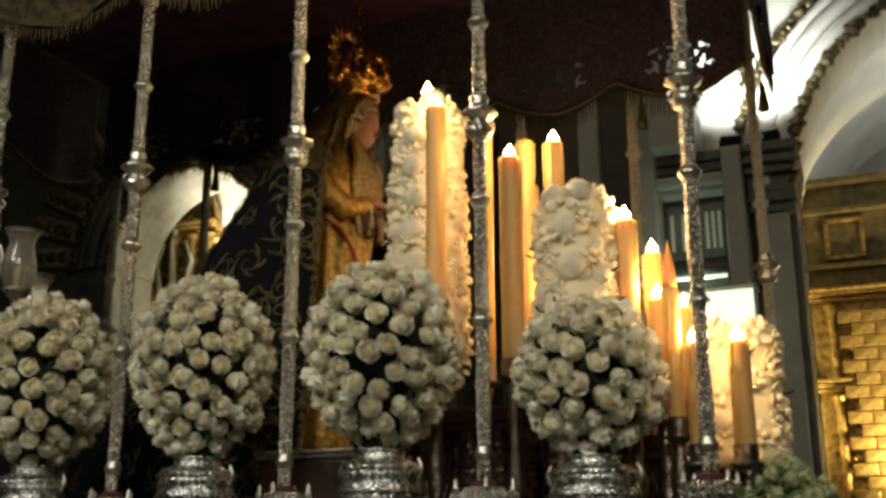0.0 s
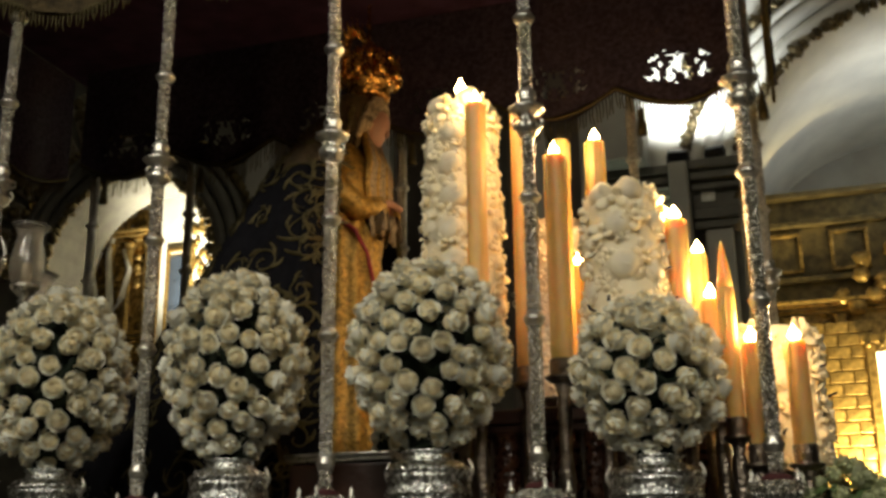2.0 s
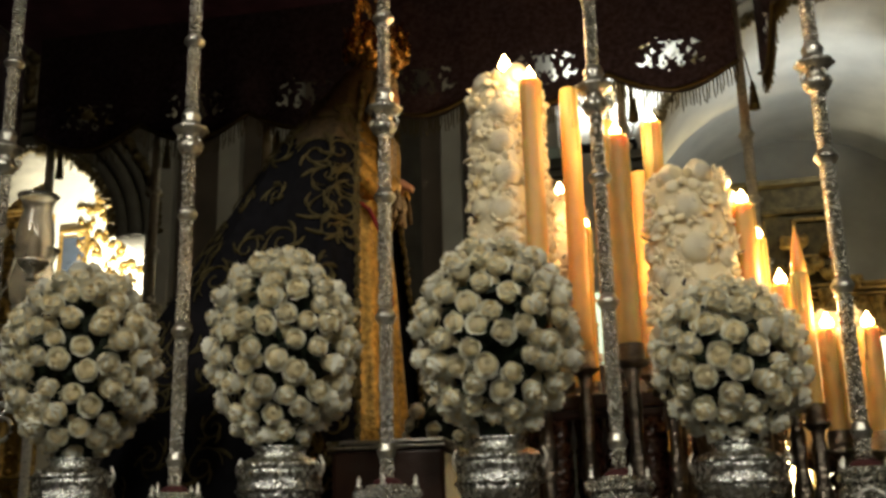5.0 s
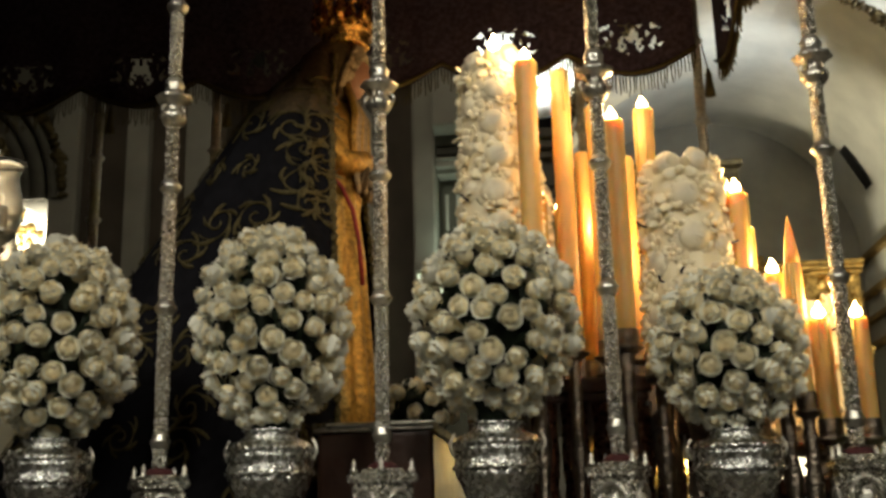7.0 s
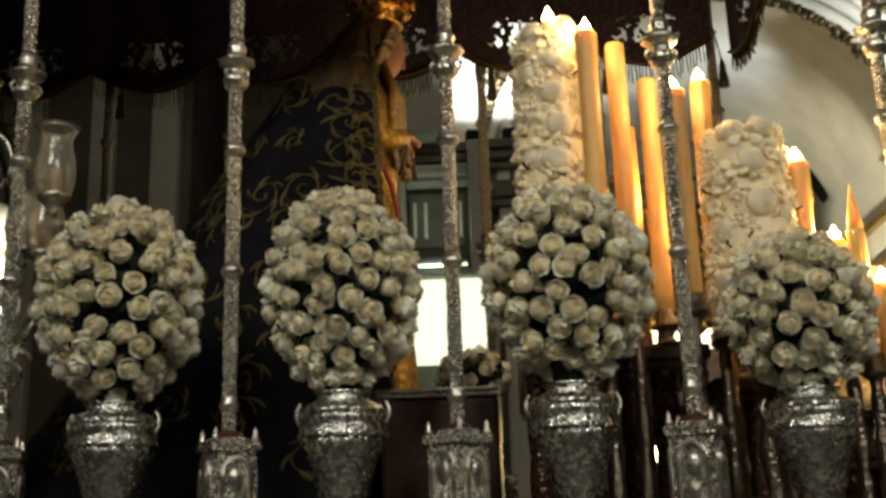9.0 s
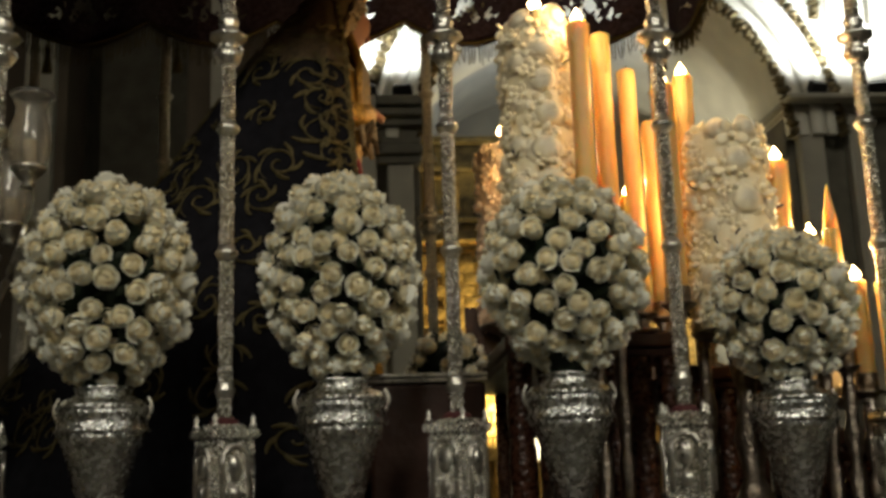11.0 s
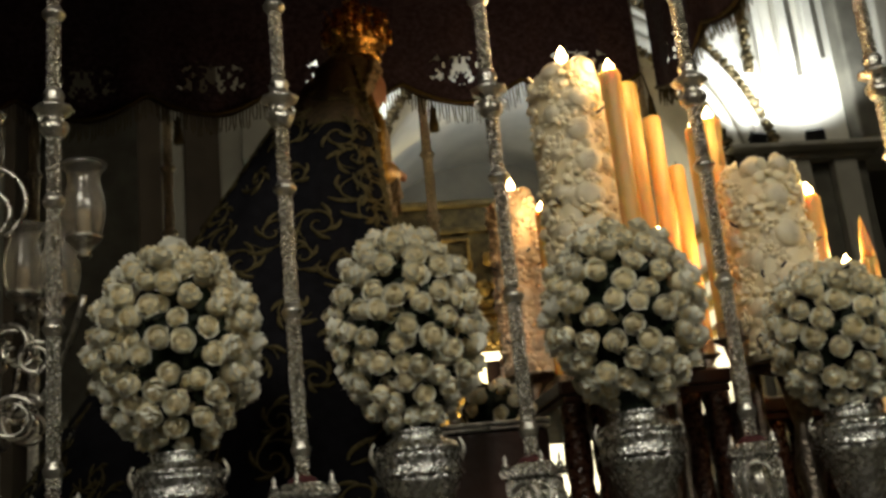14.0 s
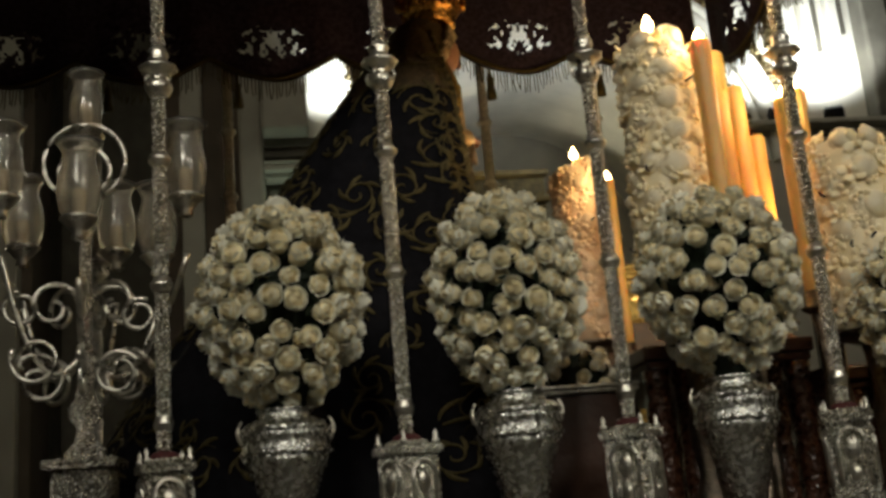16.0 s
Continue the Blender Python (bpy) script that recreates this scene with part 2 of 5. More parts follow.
def solid(name, label, category, piece, mat, kind="structure", smooth=False):
    ob = new(name, mesh_of(name, *piece, mat, smooth=smooth))
    return tagged(ob, label, category, kind=kind)


# ---- the church ----
solid("floor", "grey marble church floor", "floor", block(-26, 18, -9, 26, -0.2, 0.0, 0), MARBLE)
solid("ceiling", "dim plaster nave ceiling", "ceiling", block(-26, 18, -9, 26, 17.0, 17.3, 0), PLASTER_GREY)
solid("wall_south", "plain plaster nave wall behind the walk", "wall", block(-26, 18, -9.3, -9.0, 0, 17, 0), PLASTER_GREY)
solid("wall_west", "plain plaster end wall", "wall", block(-26.3, -26, -9, 26, 0, 17, 0), PLASTER_GREY)
solid("wall_east", "plain plaster end wall", "wall", block(18, 18.3, -9, 26, 0, 17, 0), PLASTER_GREY)
solid("wall_north", "plain wall at the back of the side chapels", "wall", block(-26, 18, 24.0, 24.3, 0, 17, 0), PLASTER_GREY)

ARC_Y, ARC_D, SPRING, TOP = 17.0, 1.4, 8.0, 17.0
HEAD_X, HEAD_R, HEAD_Z = 2.54, 3.17, 7.38


def arch_wall(name, x0, x1, cx, r, label, SPRING=SPRING):
    """A stretch of arcade wall over one round arch."""
    n, top = 28, TOP
    v, fc = [], []
    for yy in (ARC_Y, ARC_Y + ARC_D):
        for i in range(n + 1):
            a = math.pi * (1 - i / n)
            v.append((cx + r * math.cos(a), yy, SPRING + r * math.sin(a)))
        for i in range(n + 1):
            v.append((x0 + (x1 - x0) * i / n, yy, top))
        v += [(x0, yy, SPRING), (x1, yy, SPRING)]
    k = 2 * (n + 1) + 2
    for i in range(n):
        fc.append((i, i + 1, n + 2 + i, n + 1 + i))
        fc.append((k + i + 1, k + i, k + n + 1 + i, k + n + 2 + i))
        fc.append((i + 1, i, k + i, k + i + 1))
    fc += [(k - 2, 0, n + 1), (n, k - 1, 2 * n + 1), (2 * k - 2, k + n + 1, k), (k + n, k + 2 * n + 1, 2 * k - 1)]
    fc += [(0, k - 2, 2 * k - 2, k), (k - 1, n, k + n, 2 * k - 1)]
    return solid(name, label, "wall", (v, fc), PLASTER)


def ring_band(cx, r0, r1, y0, y1, SPRING=SPRING, a0=0.0, a1=math.pi, n=40):
    v, fc = [], []
    for i in range(n + 1):
        a = a0 + (a1 - a0) * i / n
        for r, yy in ((r0, y0), (r1, y0), (r1, y1), (r0, y1)):
            v.append((cx + r * math.cos(a), yy, SPRING + r * math.sin(a)))
    for i in range(n):
        for s in range(4):
            t = (s + 1) % 4
            fc.append((4 * i + s, 4 * i + t, 4 * i + 4 + t, 4 * i + 4 + s))
    fc += [(0, 1, 2, 3), (4 * n + 3, 4 * n + 2, 4 * n + 1, 4 * n)]
    return v, fc


def archivolt(name, cx, r, label, rim, leaf, SPRING=SPRING):
    """Mouldings round an arch: three plaster fillets and two rims of carved leaves."""
    base = thing(name, (0, 0, 0), label, "arch moulding", kind="structure")
    for k, (a, b, d) in enumerate(((0.08, 0.28, 0.10), (0.34, 0.56, 0.16), (0.62, 0.76, 0.12))):
        part("fillet", mesh_of("fillet", *ring_band(cx, r + a, r + b, ARC_Y - d, ARC_Y - 0.003, SPRING), rim), base)
    rng = random.Random(int(cx * 10) + 77)
    for rr, yy in ((r - 0.01, ARC_Y - 0.10), (r + 0.87, ARC_Y - 0.08)):
        pieces = []
        n = int(math.pi * rr / 0.12)
        for i in range(n):
            a = math.pi * (i + rng.uniform(0.2, 0.8)) / n
            s = rng.uniform(0.7, 1.25)
            m = Matrix.Translation((cx + rr * math.cos(a), yy, SPRING + rr * math.sin(a))) @ pose(0, 0, 0, 0, -math.degrees(a) + rng.uniform(-30, 30), 0)
            pieces.append(shift(blob(0.105 * s, 0.09, 0.075 * s, i, 0.9, 5, 7), m))
        tagged(part("carved_rim", mesh_of("carved_rim", *join(*pieces), leaf), base, "gilded carved leaf rim"), kind="stuff")
    return base


for nm, a, b, cx, r, sp in (("wall_arcade_tail", -18.0, -9.1, -11.92, 1.85, 7.4), ("wall_arcade_head", -0.78, 5.86, HEAD_X, HEAD_R, HEAD_Z), ("wall_arcade_end", 9.2, 15.4, 12.3, 2.68, SPRING)):
    arch_wall(nm, a, b, cx, r, "white plaster arcade wall over a round arch" if a > -5 else "dim stone arcade wall over a carved arch", sp)
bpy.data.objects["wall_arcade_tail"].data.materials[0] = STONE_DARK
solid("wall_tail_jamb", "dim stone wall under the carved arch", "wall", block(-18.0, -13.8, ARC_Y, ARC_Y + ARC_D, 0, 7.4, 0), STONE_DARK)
solid("wall_arcade_middle", "white plaster wall between two arches", "wall", block(-3.0, -0.78, ARC_Y, ARC_Y + ARC_D, 8.004, TOP, 0), PLASTER)
solid("wall_arcade_pier", "white plaster wall over a pier", "wall", block(5.86, 9.2, ARC_Y, ARC_Y + ARC_D, SPRING, TOP, 0), PLASTER)
solid("wall_arcade_corner", "white plaster wall at the end", "wall", block(15.4, 18, ARC_Y, ARC_Y + ARC_D, 0, TOP, 0), PLASTER)
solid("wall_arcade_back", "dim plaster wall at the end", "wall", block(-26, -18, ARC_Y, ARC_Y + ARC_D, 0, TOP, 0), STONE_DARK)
archivolt("arch_moulding", HEAD_X, HEAD_R, "white moulded arch with gilded carved leaf rims, shade in their colour", PLASTER, GILT_RIM, HEAD_Z)
archivolt("arch_moulding", 12.3, 2.68, "white moulded arch with gilded carved leaf rims", PLASTER, GILT_WOOD)
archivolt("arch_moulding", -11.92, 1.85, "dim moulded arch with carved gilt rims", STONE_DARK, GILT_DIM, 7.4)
# carved voussoirs fanning round the tail arch
vs = thing("carved_voussoirs", (0, 0, 0), "broad band of dim carved stone blocks round an arch", "arch stones", kind="structure")
for q in range(6, 17):
    a = math.pi * (q + 0.5) / 17
    m = Matrix.Translation((-11.92 + 3.36 * math.cos(a), ARC_Y - 0.07, 7.4 + 3.36 * math.sin(a))) @ pose(0, 0, 0, 0, -math.degrees(a), 0)
    st0 = part("voussoir", mesh_of("voussoir", *shift(block(-0.58, 0.58, -0.08, 0.06, -0.21, 0.21, 0.05), m), VOUSSOIR, smooth=False), vs)
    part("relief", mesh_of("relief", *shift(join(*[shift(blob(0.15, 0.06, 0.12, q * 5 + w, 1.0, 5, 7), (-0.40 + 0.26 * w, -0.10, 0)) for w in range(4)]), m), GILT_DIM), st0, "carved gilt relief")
# fluted strips over the head pier, and deep pilasters beside them
for q, (a, w, d) in enumerate(((6.50, 0.16, 0.16), (6.95, 0.20, 0.20), (7.45, 0.20, 0.20))):
    solid("trim", "plaster strip on the wall over the pier", "trim", block(a, a + w, ARC_Y - d, ARC_Y - 0.003, SPRING + 1.2 + 0.4 * (q % 2), TOP - 0.1, 0.03), PLASTER)
# raised dark strips stand in for the shadowed gaps between the plaster strips
for gx, gz in ((7.22, 9.4), (7.72, 9.75)):
    solid("trim", "dark strip standing in for a shadowed gap between the plaster strips", "trim", block(gx, gx + 0.10, ARC_Y - 0.06, ARC_Y - 0.004, gz, TOP - 0.1, 0.02), STONE_DARK)
# darker stone on this pilaster imitates a front that the floodlights miss
solid("trim_pilaster", "tall grey pilaster running up past the cornice", "trim", block(7.95, 8.45, ARC_Y - 0.45, ARC_Y - 0.004, SPRING + 0.002, TOP - 0.1, 0.05), STONE_DARK)
solid("trim_pilaster", "tall grey pilaster running up past the cornice", "trim", block(8.6, 9.1, ARC_Y - 0.6, ARC_Y - 0.004, 0, TOP - 0.1, 0.05), PLASTER_GREY)


def leaf_strip(x, z0, z1, seed):
    """An upright strip of carved gilt leaves on the wall beside an arch."""
    rng = random.Random(seed)
    n = int((z1 - z0) / 0.13)
    bits = []
    for i in range(n):
        k = rng.uniform(0.75, 1.25)
        bits.append(shift(blob(0.10 * k, 0.08, 0.085 * k, i + seed, 0.9, 5, 7), (x + rng.uniform(-0.035, 0.035), ARC_Y - 0.05, z0 + (z1 - z0) * (i + 0.5) / n)))
    solid("trim", "upright strip of gilded carved leaves, shade in their colour", "trim", join(*bits), GILT_RIM, smooth=True)


leaf_strip(-1.20, 9.12, 13.5, 31)
leaf_strip(6.34, 9.5, 13.5, 47)

CORNICE = ((0.08, -0.58, -0.43), (0.17, -0.427, -0.27), (0.35, -0.267, -0.10), (0.48, -0.097, -0.003))


def pier(x0, x1, mat, label, body=STONE_DARK, tall=False, steps=CORNICE, spans=(), high=0.0):
    """A pier with pilaster strips and, unless it runs up as a wall, a stepped cornice."""
    base = thing("pier", (0, 0, 0), label, "pier", kind="structure")
    high = high or (TOP - 0.01 if tall else SPRING + steps[0][1])
    part("shaft", mesh_of("shaft", *block(x0, x1, ARC_Y + 0.2, ARC_Y + ARC_D, 0, high, 0.02), body, smooth=False), base)
    n = max(2, round((x1 - x0) / 0.92))
    for a, b in spans or [(x0 + (x1 - x0) * (i + 0.16) / n, x0 + (x1 - x0) * (i + 0.66) / n) for i in range(n)]:
        part("pilaster", mesh_of("pilaster", *block(a, b, ARC_Y - 0.05, ARC_Y + 0.198, 0, high - 0.002, 0.03), mat, smooth=False), base)
    for k, (g, z0, z1) in enumerate(() if tall else steps):
        part("cornice", mesh_of("cornice", *block(x0 - g * 0.3, x1 + g * 0.3, ARC_Y - 0.05 - g, ARC_Y + ARC_D + 0.002 * k, SPRING + z0, SPRING + z1, 0.03), mat, smooth=False), base)
    return base


p1 = pier(-3.10, -0.62, PLASTER_GREY, "grey plaster pier with a pale pilaster, a ledge and a deep stepped cornice", steps=(), spans=((-1.17, -0.74),), high=6.948)
part("shaft", mesh_of("shaft", *block(-3.10, -1.34, ARC_Y + 0.2, ARC_Y + ARC_D, 6.95, 8.0, 0.0), STONE_DARK, smooth=False), p1)
for k, (g, z0, z1) in enumerate(((0.06, 6.95, 7.09), (0.14, 7.093, 7.26), (0.09, 7.263, 7.55), (0.22, 7.553, 7.69), (0.34, 7.693, 7.84), (0.44, 7.843, 8.0))):
    part("cornice", mesh_of("cornice", *block(-1.34, -0.62 + 0.25 * g, ARC_Y - 0.05 - g, ARC_Y + ARC_D + 0.002 * k, z0, z1, 0.025), STONE_DARK, smooth=False), p1, "dark stepped cornice")
    if k > 3:
        part("cornice", mesh_of("cornice", *block(-2.70, -1.66, ARC_Y - 0.05 - g * 0.8, ARC_Y + ARC_D + 0.002 * k, z0, z1, 0.025), STONE_DARK, smooth=False), p1, "dark stepped cornice")
for k, (g, z0, z1) in enumerate(((0.12, 7.40, 7.48), (0.30, 7.483, 7.58), (0.36, 7.583, 7.62))):
    part("ledge", mesh_of("ledge", *block(-2.70, -1.66, ARC_Y - 0.05 - g, ARC_Y + 0.19, z0, z1, 0.015), PLASTER_GREY, smooth=False), p1, "thin pale ledge")
part("pilaster", mesh_of("pilaster", *block(-1.65, -1.35, ARC_Y - 0.50, ARC_Y + 0.198, 0, 7.998, 0.03), PLASTER_GREY, smooth=False), p1, "pale pilaster that breaks through the cornice")
pier(5.68, 8.30, PLASTER_GREY, "grey plaster pier with flat pilasters and a thin ledge", steps=((0.10, -0.20, -0.10), (0.42, -0.097, -0.003)))
pier(-9.1, -6.42, PLASTER_GREY, "brown wall with tall pale plaster pilasters", DARK_PLASTER, True, spans=((-9.48, -8.98), (-8.12, -7.72), (-7.06, -6.58)))
pier(-4.47, -3.105, PLASTER_GREY, "brown wall with tall pale plaster pilasters", DARK_PLASTER, True, spans=((-4.06, -3.70),))
# walls added to block stray chapel light, so the bay stays black
solid("wall_dark_bay_side", "added partition that keeps light out of the dark bay", "wall", block(-6.9, -6.7, ARC_Y + ARC_D + 0.002, 24.0, 0, TOP, 0), STONE_DARK)
solid("wall_dark_bay_flank", "added partition that keeps light out of the dark bay", "wall", block(-3.0, -2.8, ARC_Y + ARC_D + 0.002, 24.0, 0, TOP, 0), STONE_DARK)
solid("wall_dark_bay_back", "added dark wall that closes off the unlit bay", "wall", block(-6.69, -3.01, 20.5, 20.7, 0, TOP, 0), STONE_DARK)
solid("trim_pilaster", "deep plaster pilaster beside the lit arch", "trim", block(-3.10, -2.71, ARC_Y - 0.30, ARC_Y + 0.197, 0.0, TOP - 0.02, 0.05), PLASTER_GREY)
solid("trim_pilaster", "grey return of the wall beside the lit arch", "trim", block(-2.705, -1.97, ARC_Y - 0.85, ARC_Y - 0.003, 8.004, TOP - 0.03, 0.04), PLASTER_GREY)
pier(14.9, 15.4, PLASTER_GREY, "grey plaster pier with flat pilasters and a cornice")
# chapel between the piers: barrel vault and side walls
v, fc = [], []
for yy in (ARC_Y + ARC_D, 24.0):
    for i in range(25):
        a = math.pi * (1 - i / 24)
        v.append((HEAD_X + 3.4 * math.cos(a), yy, HEAD_Z - 0.1 + 3.4 * math.sin(a)))
fc = [(i + 1, i, 25 + i, 26 + i) for i in range(24)]
solid("chapel_vault", "white plaster barrel vault of the side chapel", "vault", (v, fc), PLASTER, smooth=True)
solid("wall_chapel_side", "plaster side wall of the chapel", "wall", block(-0.98, -0.78, ARC_Y + ARC_D + 0.01, 24.0, 0, SPRING + 0.2, 0), PLASTER)
solid("wall_chapel_flank", "plaster side wall of the chapel", "wall", block(5.92, 6.12, ARC_Y + ARC_D + 0.01, 24.0, 0, SPRING + 0.2, 0), PLASTER)
solid("window_slot", "narrow dark window in the side of the chapel vault", "window", shift(block(-0.05, 0.05, -0.22, 0.22, -0.50, 0.50, 0.02), Matrix.Translation((5.55, 22.2, 8.85)) @ pose(0, 0, 0, 0, -27.5, 0)), IRON)


def floodlight(x, z, turn):
    base = thing("floodlight", (x, ARC_Y - 0.34, z), "black floodlight standing on the cornice", "floodlight", "floodlights on the cornices", turn=turn)
    part("housing", mesh_of("housing", *shift(block(-0.15, 0.15, -0.07, 0.07, -0.09, 0.09, 0.02), pose(0, 0, 0.14, 38, 0, 0)), IRON, smooth=False), base)
    part("bracket", mesh_of("bracket", *join(block(-0.172, -0.152, -0.03, 0.03, 0, 0.16, 0.004), block(0.152, 0.172, -0.03, 0.03, 0, 0.16, 0.004), block(-0.172, 0.172, -0.05, 0.05, 0, 0.018, 0.004)), IRON, smooth=False), base)


for fx, fz, tn in ((-1.50, 8.0, 12), (-0.90, 8.0, -10), (6.1, SPRING, 14), (7.15, SPRING, -16)):
    floodlight(fx, fz, tn)


def altarpiece(name, x0, x1, y, z0, z1, label, seed):
    """A gilded altarpiece: panels, columns, cornices and carved relief."""
    base = thing(name, (0, 0, 0), label, "altarpiece")
    w = x1 - x0
    part("backing", mesh_of("backing", *block(x0, x1, y, y + 0.2, z0, z1, 0.03), GILT_WOOD, smooth=False), base)
    rng = random.Random(seed)
    tiers = [z0 + (z1 - z0) * k for k in (0.0, 0.38, 0.74, 1.0)]
    for z in tiers[1:]:
        for g, dz in ((0.16, -0.19), (0.26, -0.11), (0.35, -0.03)):
            part("cornice", mesh_of("cornice", *block(x0 - 0.03, x1 + 0.03, y - g, y - 0.002, z + dz, z + dz + 0.07, 0.02), GILT_WOOD, smooth=False), base)
    for lo, hi in zip(tiers, tiers[1:]):
        for k in range(5):
            cx = x0 + w * (0.06 + 0.22 * k)
            h = hi - lo - 0.25
            prof = [(0.12, 0), (0.12, 0.08), (0.08, 0.1)] + [(0.08 + 0.016 * math.sin(q * 2.2), 0.12 + (h - 0.3) * q / 12) for q in range(13)] + [(0.09, h - 0.15), (0.135, h - 0.05), (0.145, h)]
            part("column", mesh_of("column", *shift(lathe(prof, 12), (cx, y - 0.13, lo)), GILT_WOOD), base)
        pieces = []
        for k in range(90):
            px, pz = rng.uniform(x0 + 0.05, x1 - 0.05), rng.uniform(lo + 0.08, hi - 0.18)
            s = rng.uniform(0.5, 1.3)
            pieces.append(shift(blob(0.12 * s, 0.08, 0.10 * s, k + seed, 1.0, 5, 7), (px, y - 0.01, pz)))
        part("carving", mesh_of("carving", *join(*pieces), GILT_WOOD), base, "carved gilt relief")["kind"] = "stuff"
    return base


ap = altarpiece("gilded_altarpiece", -0.72, 5.0, 21.0, 0.0, 6.5, "gilded wooden altarpiece lit from below in the chapel", 3)
# gilt facing tiles with open joints on the altarpiece's lower wall
tile_mesh = mesh_of("gilt_tile", *block(-0.20, 0.20, -0.03, 0.03, -0.105, 0.105, 0.016), GILT_WOOD, smooth=False)
for r in range(17):
    for q in range(4):
        part("gilt_tile", tile_mesh, ap, "", (-0.06 + 0.42 * q + 0.21 * (r % 2), 20.62, 2.3 + 0.228 * r))
tp = altarpiece("gilded_altarpiece", -15.6, -13.4, 20.2, 0.0, 9.2, "gilded wooden altarpiece glowing under an arch", 11)
# arched crest of the altarpiece with gilt sprays, and a pale carved stem before it
crest = []
rng = random.Random(61)
for k in range(120):
    a, q = rng.uniform(0.0, math.pi), math.sqrt(rng.random())
    crest.append(shift(blob(0.10, 0.07, 0.08, k, 1.0, 5, 7), (-14.50 + 1.05 * q * math.cos(a), 20.13, 9.2 + 0.85 * q * math.sin(a))))
part("crest", mesh_of("crest", *join(*crest), GILT_WOOD), tp, "arched gilt crest of carved sprays")["kind"] = "stuff"
stem = [tube([(-14.43, 20.0, 5.5), (-14.41, 20.0, 7.6), (-14.53, 20.0, 8.7), (-14.38, 20.0, 9.5)], 0.10, 8, 0.6)]
for sg in (-1, 1):
    stem.append(tube([(-14.44, 20.0, 7.2), (-14.44 + sg * 0.35, 20.0, 7.7), (-14.44 + sg * 0.48, 20.0, 8.3), (-14.44 + sg * 0.30, 20.0, 8.8)], 0.09, 8, 0.5))
part("carved_stem", mesh_of("carved_stem", *join(*stem), PLASTER), tp, "pale carved branching stem")
part("gilt_band", mesh_of("gilt_band", *ring_band(-14.50, 1.06, 1.14, 20.02, 20.19, 9.2), GILT_WOOD), tp, "gilt band round the crest")
sprays = []
for k in range(150):
    sprays.append(shift(blob(rng.uniform(0.05, 0.11), 0.04, rng.uniform(0.05, 0.12), k + 7, 1.0, 5, 7), (rng.uniform(-12.9, -10.9), 20.58, rng.uniform(7.4, 9.7))))
tagged(new("wall_gilding", mesh_of("wall_gilding", *join(*sprays), GILT_WOOD)), "scattered gilt sprays on the bright chapel wall", "ornament", kind="stuff")
bw = thing("window_tail", (-12.98, 20.59, 0), "dim blue grey window beside the altarpiece", "window", kind="structure")
part("pane", mesh_of("pane", *block(-0.30, 0.24, -0.03, -0.002, 6.4, 8.7, 0.004), BLUE_PANE, smooth=False), bw)
part("window_frame", mesh_of("window_frame", *join(block(-0.37, -0.302, -0.08, -0.002, 6.3, 8.8, 0.02), block(0.242, 0.31, -0.08, -0.002, 6.3, 8.8, 0.02), block(-0.37, 0.31, -0.08, -0.002, 8.802, 8.88, 0.02), block(-0.37, 0.31, -0.08, -0.002, 6.2, 6.298, 0.02)), GILT_WOOD, smooth=False), bw)
solid("wall_tail_chapel", "bright plaster wall round the altarpiece", "wall", block(-18, -7.0, 20.6, 20.8, 0, 14, 0), PLASTER)

# lit niche in the altarpiece: glowing back, gilt frame and an arched shrine before it
ni = thing("lit_niche", (2.55, 20.55, 2.2), "bright lit niche with a gilded frame and an arched shrine", "niche")
# emission on the back stands in for the light that fills the niche
part("glowing_back", mesh_of("glowing_back", *block(-1.15, 1.15, 0.02, 0.06, 0, 3.25, 0.004), NICHE_GLOW, smooth=False), ni, "glowing back that stands for the light in the niche")
part("frame", mesh_of("frame", *join(block(-1.32, -1.152, -0.10, 0.08, 0, 3.4, 0.02), block(1.152, 1.32, -0.10, 0.08, 0, 3.4, 0.02), block(-1.4, 1.4, -0.14, 0.08, 3.402, 3.56, 0.02)), GILT_WOOD, smooth=False), ni)
for q in range(12):
    part("bead", mesh_of("bead", *shift(blob(0.06, 0.05, 0.06, q, 0.2, 6, 8), (-1.27 + 0.23 * q, -0.16, 3.36)), GILT_WOOD), ni)
part("shrine_arch", mesh_of("shrine_arch", *join(tube([(0.62 * math.cos(a), -0.10, 1.75 + 0.75 * math.sin(a)) for a in [math.pi * k / 14 for k in range(15)]], 0.10, 8), tube([(-0.62, -0.10, 0.0), (-0.62, -0.10, 1.75)], 0.09, 8), tube([(0.62, -0.10, 0.0), (0.62, -0.10, 1.75)], 0.09, 8), *[shift(blob(0.13, 0.09, 0.12, k, 0.9, 6, 8), (0.72 * math.cos(math.pi * k / 9), -0.12, 1.78 + 0.85 * math.sin(math.pi * k / 9))) for k in range(10)]), GILT_DIM), ni, "gilded arch of the shrine, darkened in colour as a silhouette")
# gilt attic, dimmed in colour, with two framed panels over the middle of the altarpiece
attic = part("attic", mesh_of("attic", *block(-0.70, 2.9, 20.95, 21.2, 6.51, 8.72, 0.03), GILT_DIM, smooth=False), ap, "gilt attic, dim light put into its colour")
for z, g in ((6.9, 0.16), (8.0, 0.18), (8.55, 0.28)):
    part("cornice", mesh_of("cornice", *block(-0.74, 2.95, 20.948 - g, 20.948, z, z + 0.12, 0.03), GILT_DIM, smooth=False), ap)
